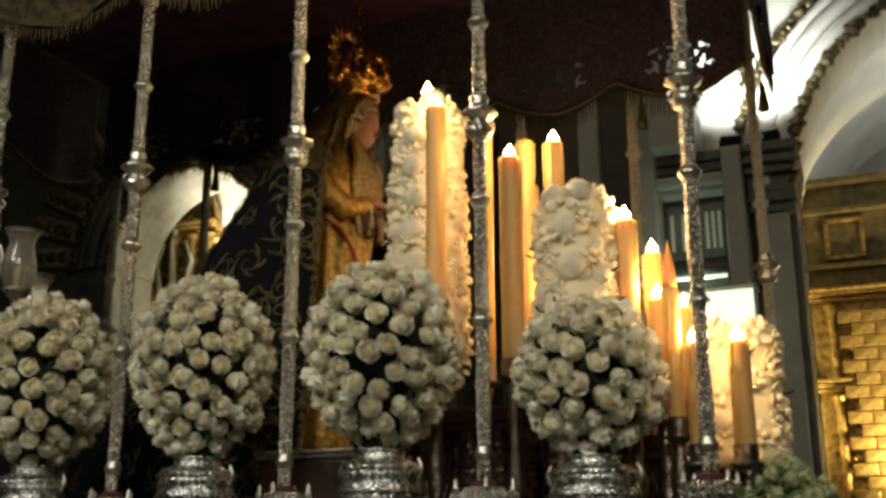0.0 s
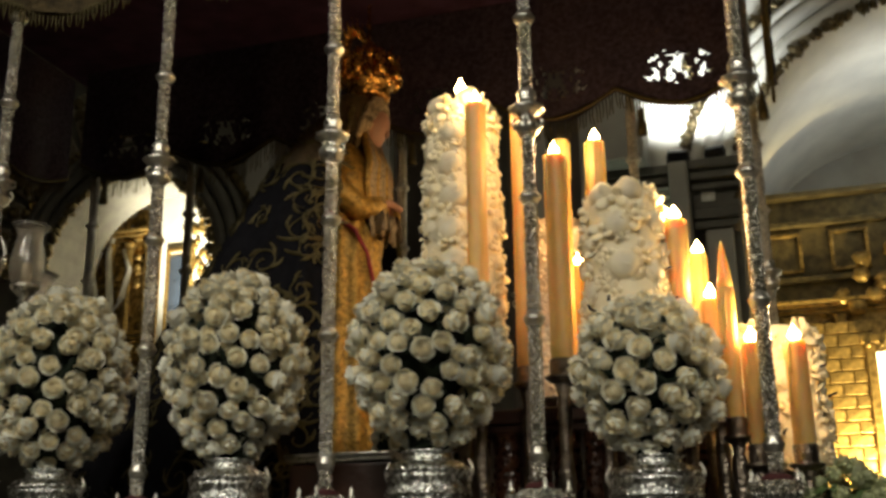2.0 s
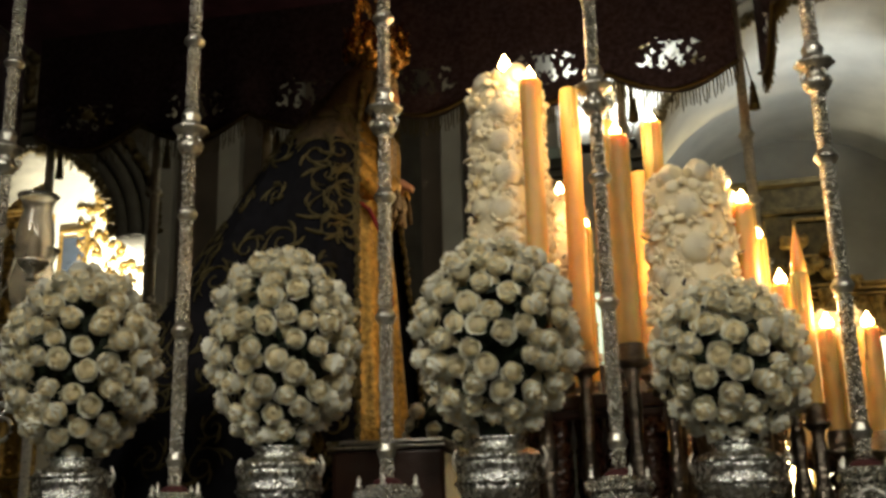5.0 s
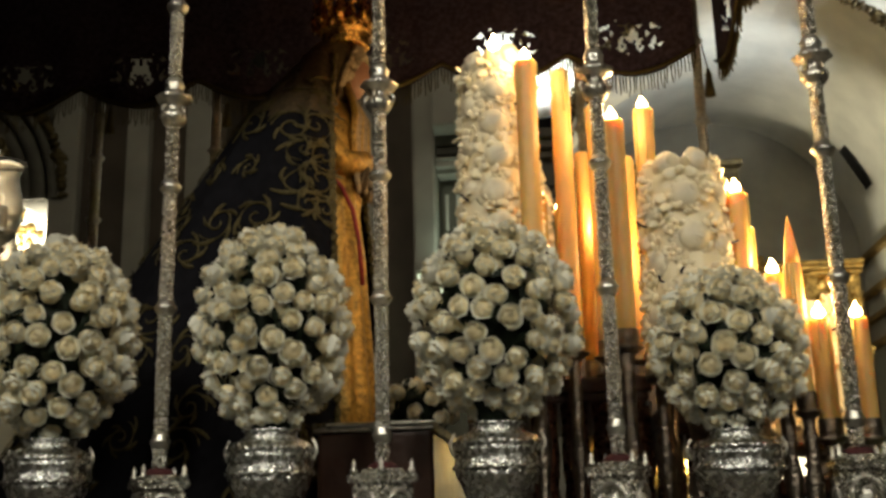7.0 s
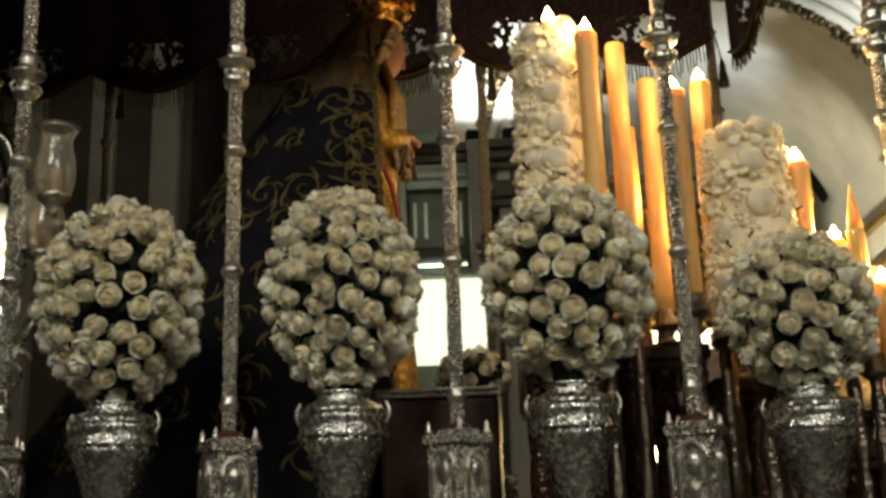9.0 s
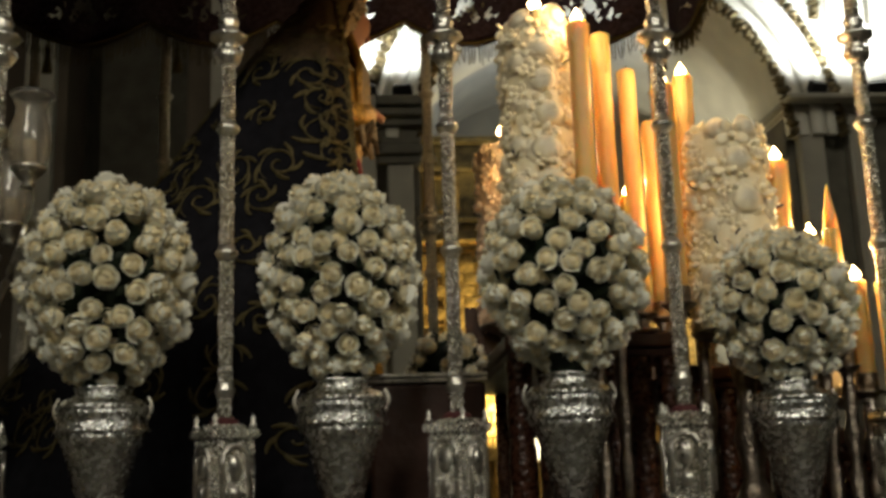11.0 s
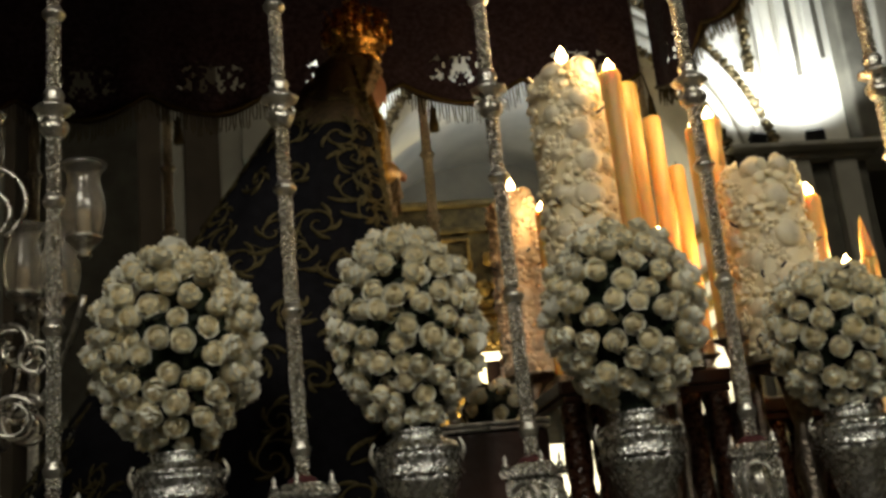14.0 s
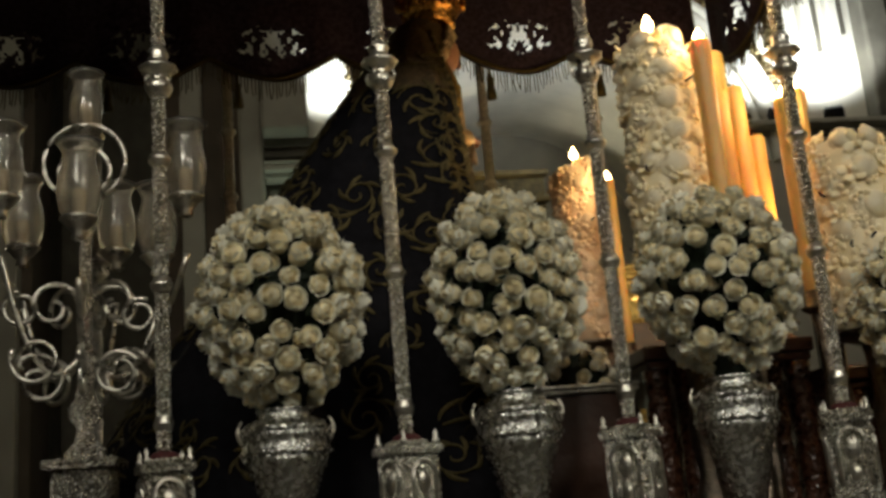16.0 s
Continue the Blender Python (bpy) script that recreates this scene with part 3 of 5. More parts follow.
for px in (-0.35, 0.85, 2.05):
    part("panel_frame", mesh_of("panel_frame", *join(block(px, px + 0.07, 20.86, 20.947, 7.1, 7.9, 0.015), block(px + 0.63, px + 0.70, 20.86, 20.947, 7.1, 7.9, 0.015), block(px, px + 0.70, 20.86, 20.947, 7.83, 7.90, 0.015), block(px, px + 0.70, 20.86, 20.947, 7.1, 7.17, 0.015)), GILT_WOOD, smooth=False), attic)
# pediment of carved work over the niche
ped = [shift(blob(0.16, 0.10, 0.14, k, 0.9, 6, 8), (2.0 + 1.15 * math.cos(math.pi * k / 16) * (0.4 + 0.6 * (k % 3) / 2), 20.72, 6.35 + 1.05 * math.sin(math.pi * k / 16) * (0.5 + 0.5 * (k % 2)))) for k in range(17)]
tagged(part("pediment", mesh_of("pediment", *join(*ped), GILT_WOOD), ap, "carved gilt pediment"), kind="stuff")
# gilt mouldings along the chapel's flank wall
for z in (5.2, 5.75, 6.3, 7.1):
    solid("trim", "gilt moulding along the chapel wall", "trim", block(5.76, 5.918, 18.5, 23.9, z, z + 0.13, 0.02), GILT_WOOD)
# lit alcove on the pier, with a tube lamp and a framed plaque over it
al = thing("lit_alcove", (-2.16, ARC_Y - 0.51, 3.35), "pale green lit alcove with a tube lamp over it", "alcove")
# glowing panel added in place of the lamplit recess
part("glowing_pane", mesh_of("glowing_pane", *block(-0.84, 0.84, -0.04, -0.002, 0.95, 2.30, 0.004), GREEN_GLOW, smooth=False), al, "pale green glow standing in for the lit recess")
part("frame", mesh_of("frame", *join(block(-0.90, -0.842, -0.10, -0.002, 0, 2.34, 0.015), block(0.842, 0.90, -0.10, -0.002, 0, 2.34, 0.015), block(-0.90, 0.90, -0.10, 0.50, 2.342, 2.37, 0.01)), PLASTER_GREY, smooth=False), al)
part("tube_lamp", mesh_of("tube_lamp", *shift(tube([(-0.36, 0.30, 2.62), (0.44, 0.30, 2.62)], 0.03, 10), (0, 0, 0)), GREEN_GLOW), al, "white tube lamp")
part("lamp_tray", mesh_of("lamp_tray", *block(-0.42, 0.50, 0.20, 0.70, 2.66, 2.74, 0.01), IRON, smooth=False), al)
pq = thing("wall_plaque", (-2.20, ARC_Y + 0.195, 6.36), "dark framed plaque with pale upright strips", "plaque")
part("board", mesh_of("board", *block(-0.46, 0.46, -0.06, -0.002, 0, 0.95, 0.015), STONE_DARK, smooth=False), pq)
for sx in (-0.40, -0.22, 0.16, 0.26, 0.36):
    part("strip", mesh_of("strip", *block(sx, sx + 0.055, -0.085, -0.062, 0.16, 0.78, 0.008), PLASTER, smooth=False), pq, "pale upright strip")

# ---- the float ----
TABLE, DROP = 1.645, 0.11
DECK = TABLE + DROP
POLE_X = [-3.72, -3.12, -2.523, -1.923, -1.338, -0.747, -0.172]
FAR_X = [-3.67, -3.07, -2.475, -1.865, -1.262, -0.715, -0.165]
NEAR_Y, FAR_Y = 2.70, 4.74

f0 = thing("processional_float", (-1.6, 3.68, 0), "processional float table with silver rim and velvet skirts", "float")
part("tabletop", mesh_of("tabletop", *block(-2.3, 1.95, -1.12, 1.12, TABLE - 0.08, TABLE, 0.012), WOOD, smooth=False), f0)
part("frame", mesh_of("frame", *block(-2.2, 1.85, -1.02, 1.02, 0.25, TABLE - 0.084, 0.02), WOOD, smooth=False), f0)
for sgn in (-1, 1):
    pts = []
    v, fc = [], []
    n = 160
    for i in range(n + 1):
        x = -2.31 + 4.27 * i / n
        d = 1.13 + 0.018 * math.sin(x * 23)
        v += [(x, sgn * d, 0.03), (x, sgn * (d - 0.004), TABLE - 0.30), (x, sgn * (d + 0.012), 0.03), (x, sgn * (d + 0.010), TABLE - 0.30)]
    for i in range(n):
        fc += [(4 * i, 4 * i + 4, 4 * i + 5, 4 * i + 1), (4 * i + 2, 4 * i + 3, 4 * i + 7, 4 * i + 6), (4 * i + 1, 4 * i + 5, 4 * i + 7, 4 * i + 3)]
    part("velvet_skirt", mesh_of("velvet_skirt", v, fc, VELVET), f0, "black velvet skirt")
    rim = [shift(block(-2.31, 1.96, sgn * 1.14 - 0.02, sgn * 1.14 + 0.02, TABLE - 0.30, TABLE - 0.085, 0.01), (0, 0, 0))]
    rng = random.Random(5 + sgn)
    for i in range(110):
        rim.append(shift(blob(0.04, 0.02, 0.05, i, 0.9, 5, 7), (-2.28 + 4.21 * i / 109, sgn * 1.162, TABLE - 0.19 + rng.uniform(-0.06, 0.06))))
    part("silver_rim", mesh_of("silver_rim", *join(*rim), SILVER), f0, "embossed silver rim")


# ---- poles ----
def pole(x, y, thin):
    ob = thing("canopy_pole", (x, y, DECK), "tall embossed silver canopy pole with ringed knobs", "pole", "canopy poles")
    k = 1.2 if thin else 1.0
    # pedestal with an arched niche on each face
    ped = join(block(-0.074 * k, 0.074 * k, -0.074 * k, 0.074 * k, -DROP, 0.022 - DROP, 0.006), block(-0.066 * k, 0.066 * k, -0.066 * k, 0.066 * k, 0.0222 - DROP, 0.050 - DROP, 0.006), block(-0.058 * k, 0.058 * k, -0.058 * k, 0.058 * k, 0.0502 - DROP, 0.125, 0.010),
               block(-0.066 * k, 0.066 * k, -0.066 * k, 0.066 * k, 0.1252, 0.150, 0.006))
    part("pedestal", mesh_of("pedestal", *ped, SILVER, smooth=False), ob)
    for q in range(4):
        m = pose(0, 0, 0, 0, 0, 90 * q)
        hoop = tube([(0.036 * k, -0.060 * k, -0.04)] + [(0.036 * k * math.cos(a), -0.060 * k, 0.068 + 0.040 * math.sin(a)) for a in [math.pi * s / 8 for s in range(9)]] + [(-0.036 * k, -0.060 * k, -0.04)], 0.006, 6)
        part("niche_arch", mesh_of("niche_arch", *shift(join(hoop, shift(blob(0.020, 0.008, 0.030, q, 0.5, 6, 8), (0, -0.060 * k, 0.055)), shift(blob(0.016, 0.008, 0.020, q + 4, 0.6, 6, 8), (0, -0.060 * k, -0.010))), m), SILVER_PLAIN), ob)
        part("finial", mesh_of("finial", *shift(lathe([(0.008, 0), (0.010, 0.008), (0.005, 0.016), (0.007, 0.024), (0.001, 0.036)], 8), m @ Matrix.Translation((0.052 * k, 0.052 * k, 0.150))), SILVER_PLAIN), ob)
    part("red_collar", mesh_of("red_collar", *lathe([(0.040 * k, 0.1505), (0.042 * k, 0.158), (0.034 * k, 0.172), (0.022 * k, 0.178)], 16), COLLAR), ob, "dark red cloth collar")
    part("crown_hoop", mesh_of("crown_hoop", *lathe([(0.052 * k, 0.150), (0.056 * k, 0.153), (0.055 * k, 0.159), (0.046 * k, 0.161)], 20), SILVER), ob)
    # shaft in drums, each slightly waisted
    cuts = [0.17, 0.245, 0.60, 0.94, 1.155, 1.20, 1.485, 1.80, 2.20, 2.75]
    for z0, z1 in zip(cuts, cuts[1:]):
        h = z1 - z0
        prof = [(0.0165 * k, z0), (0.0195 * k, z0 + 0.02 * h + 0.004)]
        rows = max(8, int(h / 0.0055))
        for q in range(2, rows - 1):
            prof.append((0.0187 * k, z0 + h * q / rows))
        prof += [(0.0195 * k, z1 - 0.02 * h - 0.004), (0.0165 * k, z1)]
        dv, df = lathe(prof, 24)
        dv = [(px * e, py * e, pz) for px, py, pz, e in [(p[0], p[1], p[2], 1 + 0.17 * noise.noise(Vector(p) * 66) + 0.10 * noise.noise(Vector(p) * 160)) for p in dv]]
        part("drum", mesh_of("drum", dv, df, SILVER_FAR if thin else SILVER), ob)
    for z, r in ((0.245, 0.026), (0.60, 0.029), (0.94, 0.031), (1.485, 0.031), (1.80, 0.031), (2.20, 0.03)):
        prof = [(0.017 * k, z - 0.022), (0.022 * k, z - 0.016), (r * k * 0.85, z - 0.010), (r * k, z - 0.003), (r * k, z + 0.004), (r * k * 0.8, z + 0.011), (0.021 * k, z + 0.018), (0.017 * k, z + 0.024)]
        part("ring", mesh_of("ring", *lathe(prof, 18), SILVER_FAR if thin else SILVER_PLAIN), ob)
    # the large double knob
    prof = [(0.018, 1.118), (0.026, 1.124), (0.034, 1.138), (0.036, 1.148), (0.030, 1.160), (0.023, 1.168), (0.024, 1.178), (0.034, 1.186), (0.049, 1.196), (0.051, 1.203), (0.040, 1.209), (0.027, 1.216), (0.024, 1.232), (0.028, 1.242), (0.024, 1.252), (0.018, 1.262)]
    part("knob", mesh_of("knob", *lathe([(r * k, z) for r, z in prof], 24, 8, 0.06), SILVER_PLAIN), ob, "large lobed silver knob")
    for q in range(4):
        a = math.pi / 2 * q + 0.5
        c = [(0.030 + 0.013 * math.sin(t), 0, 1.158 + 0.015 * math.cos(t)) for t in [math.pi * s / 7 for s in range(8)]]
        part("scroll", mesh_of("scroll", *shift(tube([(p[0] * k, p[1], p[2]) for p in c], 0.0045, 6), pose(0, 0, 0, 0, 0, math.degrees(a))), SILVER_PLAIN), ob)
    return ob


first = pole(POLE_X[0], NEAR_Y, False)
for i, x in enumerate(POLE_X[1:]):
    copy_thing(first, pose(x, NEAR_Y, DECK, 0, 0, 17 * i))
far = pole(FAR_X[0], FAR_Y, True)
for i, x in enumerate(FAR_X[1:]):
    copy_thing(far, pose(x, FAR_Y, DECK, 0, 0, 23 * i))

# ---- the canopy ----
can = thing("canopy", (0, 0, 0), "dark velvet canopy with embroidered openwork valances and fringe", "canopy")
CX0, CX1, CTOP = -3.87, -0.05, 4.50
part("roof", mesh_of("roof", *block(CX0, CX1, NEAR_Y - 0.12, FAR_Y + 0.12, CTOP - 0.04, CTOP, 0.01), CANOPY, smooth=False), can, "plum velvet canopy ceiling")


def motif(u, w):
    """Whether an openwork hole lies at (u, w) of a scallop, u in -1..1 across, w in metres above the hem."""
    x, z = u * 0.295, w - 0.20
    if (x / 0.165) ** 2 + (z / 0.095) ** 2 > 1:
        return False
    q = noise.noise(Vector((abs(x) * 34 + 1.7, z * 32 + 0.4, 2.7))) + 0.3 * noise.noise(Vector((abs(x) * 55, z * 55, 5.2)))
    return q > 0.17


def valance(a, b, low, drop, holes, scallops, lift, mat, label, edge):
    """A hanging valance from a to b (plan points), hem at height low, lifted at the poles."""
    a, b = Vector(a), Vector(b)
    length = (b - a).length
    along = (b - a) / length
    side = Vector((-along.y, along.x, 0))
    step = 0.0118
    nu = int(length / step)
    nw = int((CTOP - low - 0.05) / step)
    v, fc, keep = [], [], {}

    def hem(s):
        q = (s / length * scallops) % 1.0
        return low + lift * (abs(2 * q - 1) ** 1.7)

    def spot(i, j):
        key = (i, j)
        if key not in keep:
            s = length * i / nu
            z = hem(s) + (CTOP - 0.045 - hem(s)) * j / nw
            p = a + along * s + side * (0.012 * math.sin(s * 21) * (1 - j / nw))
            keep[key] = len(v)
            v.append((p.x, p.y, z))
        return keep[key]

    for i in range(nu):
        s = length * (i + 0.5) / nu
        q = (s / length * scallops) % 1.0
        for j in range(nw):
            z = hem(s) + (CTOP - 0.045 - hem(s)) * (j + 0.5) / nw
            if holes and motif(2 * q - 1, z - low - 0.01 + holes):
                continue
            fc.append((spot(i, j), spot(i + 1, j), spot(i + 1, j + 1), spot(i, j + 1)))
    k = len(v)
    back = [Vector(p) + side * 0.012 for p in v]
    both = v + [tuple(p) for p in back]
    faces = fc + [tuple(reversed([c + k for c in f])) for f in fc]
    cloth = part("valance", mesh_of("valance", both, faces, mat), can, label)
    # fringe of cords along the hem and a braided border above it
    cords = []
    n = int(length / 0.016)
    rng = random.Random(int(length * 100) + int(low * 1000))
    for i in range(n):
        s = length * (i + 0.5) / n
        p = a + along * s + side * 0.006
        z = hem(s)
        h = drop * rng.uniform(0.75, 1.1)
        cords.append(tube([(p.x, p.y, z + 0.006), (p.x + rng.uniform(-0.004, 0.004), p.y, z - h * 0.5), (p.x + rng.uniform(-0.008, 0.008), p.y + rng.uniform(-0.004, 0.004), z - h)], 0.0042, 4, 0.6))
    part("fringe", mesh_of("fringe", *join(*cords), edge), cloth, "thin cord fringe")
    m = int(length / 0.02)
    line = [a + along * (length * i / m) + side * -0.006 for i in range(m + 1)]
    part("braid", mesh_of("braid", *tube([(p.x, p.y, hem(length * i / m) + 0.012) for i, p in enumerate(line)], 0.010, 6), edge), cloth, "twisted braid border")
    return cloth


for x in FAR_X:
    tassel = [(0.006, 0.02), (0.010, 0.0), (0.016, -0.012), (0.012, -0.022), (0.014, -0.03), (0.022, -0.085), (0.024, -0.12), (0.004, -0.122)]
    tz = 3.80
    part("tassel", mesh_of("tassel", *join(shift(lathe(tassel, 12, 6, 0.08), (x + 0.05, FAR_Y + 0.01, tz)), tube([(x + 0.05, FAR_Y + 0.01, tz + 0.015), (x + 0.03, FAR_Y + 0.02, tz + 0.15)], 0.004, 5)), GOLD_DULL), can, "dark gold tassel")
valance((CX0 + 0.13, FAR_Y - 0.06, 0), (POLE_X[-1], FAR_Y - 0.06, 0), 3.775, 0.095, 0.012, 6, 0.115, VALANCE, "openwork embroidered velvet valance", GOLD_DULL)
valance((POLE_X[-1] + 0.10, FAR_Y, 0), (POLE_X[-1] + 0.10, NEAR_Y, 0), 3.74, 0.08, 0.012, 3, 0.10, VALANCE, "openwork embroidered velvet front valance", GOLD_DULL)
valance((CX0, NEAR_Y, 0), (CX0, FAR_Y, 0), 3.74, 0.06, 0, 3, 0.10, VALANCE, "embroidered velvet back valance", GOLD_DULL)
near_v = valance((POLE_X[-1], NEAR_Y - 0.05, 0), (CX0 + 0.13, NEAR_Y - 0.05, 0), 3.50, 0.06, 0, 6, 0.10, BORDER, "worn gold embroidered side valance", GOLD_DULL)


# ---- roses ----
def rose_mesh(seed):
    rng = random.Random(seed)
    v, fc, ix = [], [], []
    layers = ((3, 0.0062, 0.041, 0.62, 1), (4, 0.0112, 0.041, 0.55, 1), (5, 0.0168, 0.038, 0.5, 0), (5, 0.0222, 0.031, 0.48, 0), (5, 0.0250, 0.024, 0.48, 0))
    for li, (n, r, h, wide, heart) in enumerate(layers):
        for p in range(n):
            a0 = 2 * math.pi * (p + 0.37 * li) / n + rng.uniform(-0.15, 0.15)
            half = math.pi / n * 1.45
            hh, rr, curl = h * rng.uniform(0.92, 1.08), r * rng.uniform(0.92, 1.08), rng.uniform(0.10, 0.24) * (0.15 + 0.38 * li)
            k = len(v)
            for i in range(5):
                u = -1 + 2 * i / 4
                for j in range(4):
                    w = j / 3
                    edge = 1 - 0.34 * abs(u) ** 1.4 * w
                    rad = rr * (0.40 + 0.60 * math.sin(math.pi * min(1, 0.62 * w + 0.04))) + (0.0016 if i % 2 else 0) * w
                    if w > 0.9:
                        rad += rr * curl
                    a = a0 + u * half * (0.55 + 0.45 * w)
                    v.append((rad * math.cos(a), rad * math.sin(a), -0.016 + (hh + 0.012) * w * edge - (0.010 * curl if w > 0.9 else 0)))
            for i in range(4):
                for j in range(3):
                    fc.append((k + 4 * i + j, k + 4 * i + 4 + j, k + 4 * i + 5 + j, k + 4 * i + 1 + j))
                    ix.append(heart)
    b = lathe([(0.004, -0.03), (0.018, -0.020), (0.0245, -0.008), (0.0245, 0.006), (0.021, 0.016), (0.016, 0.022), (0.009, 0.027), (0.003, 0.029)], 10)
    k = len(v)
    v += b[0]
    fc += [tuple(i + k for i in q) for q in b[1]]
    ix += [1] * len(b[1])
    return mesh_of("rose", v, fc, [ROSE, ROSE_HEART], ix)


ROSES = [rose_mesh(s) for s in range(6)]


def leaves_piece(n, ax, az, rng, size):
    v, fc = [], []
    for _ in range(n):
        d = Vector((rng.gauss(0, 1), rng.gauss(0, 1), rng.gauss(0, 1))).normalized()
        c = Vector((d.x * ax, d.y * ax, d.z * az)) * rng.uniform(0.86, 1.02)
        t = d.cross(Vector((rng.gauss(0, 1), rng.gauss(0, 1), rng.gauss(0, 1)))).normalized()
        b = d.cross(t).normalized()
        L = size * rng.uniform(0.7, 1.3)
        k = len(v)
        v += [c - t * L, c + b * L * 0.4 + d * 0.006, c + t * L + d * rng.uniform(-0.01, 0.03), c - b * L * 0.4 + d * 0.006, c + d * 0.012]
        fc += [(k, k + 1, k + 4), (k + 1, k + 2, k + 4), (k + 2, k + 3, k + 4), (k + 3, k, k + 4)]
    return v, fc


def bouquet(x, seed, z=2.285, ax=0.175, az=0.236, n=112):
    rng = random.Random(seed)
    ob = thing("rose_bouquet", (x, NEAR_Y + 0.005, z), "domed bouquet of cream white roses set in a silver vase", "bouquet", "rose bouquets between the poles")
    part("foliage", mesh_of("foliage", *join(blob(ax * 0.78, ax * 0.78, az * 0.80, seed, 0.1, 12, 16), leaves_piece(300, ax * 0.97, az * 0.97, rng, 0.024)), LEAF), ob, "green leaves between the roses, near black for the shaded gaps")
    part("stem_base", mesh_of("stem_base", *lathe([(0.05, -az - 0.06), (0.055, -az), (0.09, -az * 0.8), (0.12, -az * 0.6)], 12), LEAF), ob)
    # heads spread evenly over the dome
    dirs = []
    for i in range(n):
        zz = max(-0.97, 1 - 2 * (i + 0.5) / n)
        a = i * 2.39996
        w = math.sqrt(1 - zz * zz)
        dirs.append(Vector((w * math.cos(a) + rng.gauss(0, 0.035), w * math.sin(a) + rng.gauss(0, 0.035), zz + rng.gauss(0, 0.035))).normalized())
    heads = [(d, rng.uniform(0.96, 1.07), rng.uniform(0.86, 1.08)) for d in dirs]
    # smaller heads sunk in the gaps
    for i in range(int(n * 0.45)):
        zz = rng.uniform(-0.95, 0.97)
        a = rng.uniform(0, 6.283)
        w = math.sqrt(1 - zz * zz)
        heads.append((Vector((w * math.cos(a), w * math.sin(a), zz)), rng.uniform(0.82, 0.88), rng.uniform(0.75, 0.92)))
    for d, k, sc in heads:
        c = Vector((d.x * ax * k, d.y * ax * k, d.z * az * k))
        nrm = (Vector((d.x / ax, d.y / ax, d.z / az)).normalized() + Vector((rng.gauss(0, 0.2), rng.gauss(0, 0.2), rng.gauss(0, 0.2) + 0.02))).normalized()
        m = Matrix.Translation(c) @ nrm.to_track_quat("Z", "Y").to_matrix().to_4x4() @ pose(0, 0, 0, 0, 0, rng.uniform(0, 360)) @ Matrix.Diagonal((sc, sc, sc * rng.uniform(0.9, 1.15), 1))
        part("rose", ROSES[rng.randrange(6)], ob, "", m)
    return ob


def silver_vase(x, vk):
    ob = thing("silver_vase", (x, NEAR_Y + 0.005, TABLE), "embossed silver urn vase with two scrolled handles", "vase", "silver vases between the poles")
    def up(profile):
        """Stretches the urn to its bouquet's height over a foot that stands on the table."""
        return [(r * 1.09, DROP * min(1.0, z / 0.10) + z * vk) for r, z in profile]

    foot = [(0.060, 0.0), (0.062, 0.008), (0.052, 0.014), (0.040, 0.020)]
    part("foot", mesh_of("foot", *lathe([(r * 1.09, z) for r, z in foot], 24), SILVER_PLAIN), ob)
    body = [(0.036, 0.012), (0.040, 0.022), (0.047, 0.036), (0.058, 0.058), (0.072, 0.090), (0.086, 0.120), (0.095, 0.142), (0.099, 0.156)]
    part("bowl", mesh_of("bowl", *lathe(up(body), 32, 16, 0.02), SILVER_VASE), ob)
    band = [(0.099, 0.156), (0.107, 0.160), (0.107, 0.167), (0.100, 0.170), (0.103, 0.174), (0.100, 0.178), (0.101, 0.186), (0.101, 0.206), (0.104, 0.209), (0.100, 0.213), (0.100, 0.218), (0.106, 0.222), (0.106, 0.230), (0.098, 0.234), (0.092, 0.245), (0.074, 0.252), (0.060, 0.262), (0.064, 0.275), (0.070, 0.280), (0.060, 0.282)]
    part("neck", mesh_of("neck", *lathe(up(band), 32), SILVER_VASE), ob)
    for sg in (-1, 1):
        c = [(sg * (0.100 + 0.010 * math.sin(math.pi * t)), 0, 0.196 + 0.060 * t) for t in [q / 12 for q in range(13)]]
        part("handle", mesh_of("handle", *tube([(p[0] * 1.09, 0, DROP + p[2] * vk) for p in c], 0.006, 8, 0.6), SILVER_PLAIN), ob)
    return ob


BALL_X = [-2.225, -1.630, -1.045, -0.458]
BALLS = ((2.288, 0.186, 0.246, 136, 0.93), (2.290, 0.176, 0.240, 128, 0.95), (2.288, 0.187, 0.230, 130, 0.95), (2.190, 0.162, 0.180, 92, 0.82))
for i, (x, (bz, ba, bh, bn, vk)) in enumerate(zip(BALL_X, BALLS)):
    silver_vase(x, vk)
    bouquet(x, 21 + i, bz, ba, bh, bn)


# ---- pedestal and candle stand ----
pd = thing("statue_pedestal", (0, 0, TABLE), "dark polished pedestal with a silver top moulding", "pedestal")
part("body", mesh_of("body", *join(block(-1.56, -1.235, 2.93, 4.43, 0, 0.275 + DROP, 0.012), block(-2.05, -1.562, 3.35, 4.05, 0, 0.275 + DROP, 0.012)), WOOD, smooth=False), pd)
for z0, z1, g in ((0.276, 0.288, 0.010), (0.2885, 0.300, 0.020)):
    part("silver_moulding", mesh_of("silver_moulding", *block(-1.57, -1.23, 2.93 - g, 4.43 + g, z0 + DROP, z1 + DROP, 0.004), SILVER_PLAIN, smooth=False), pd, "polished silver edge")
cs = thing("candle_stand", (0, 0, TABLE), "dark mahogany stepped stand that carries the rear candles", "stand")
STEP = ((-1.16, -0.62, 3.06, 4.35, 0.53), (-0.618, -0.30, 3.06, 4.35, 0.43), (-0.298, -0.02, 3.06, 4.35, 0.23))
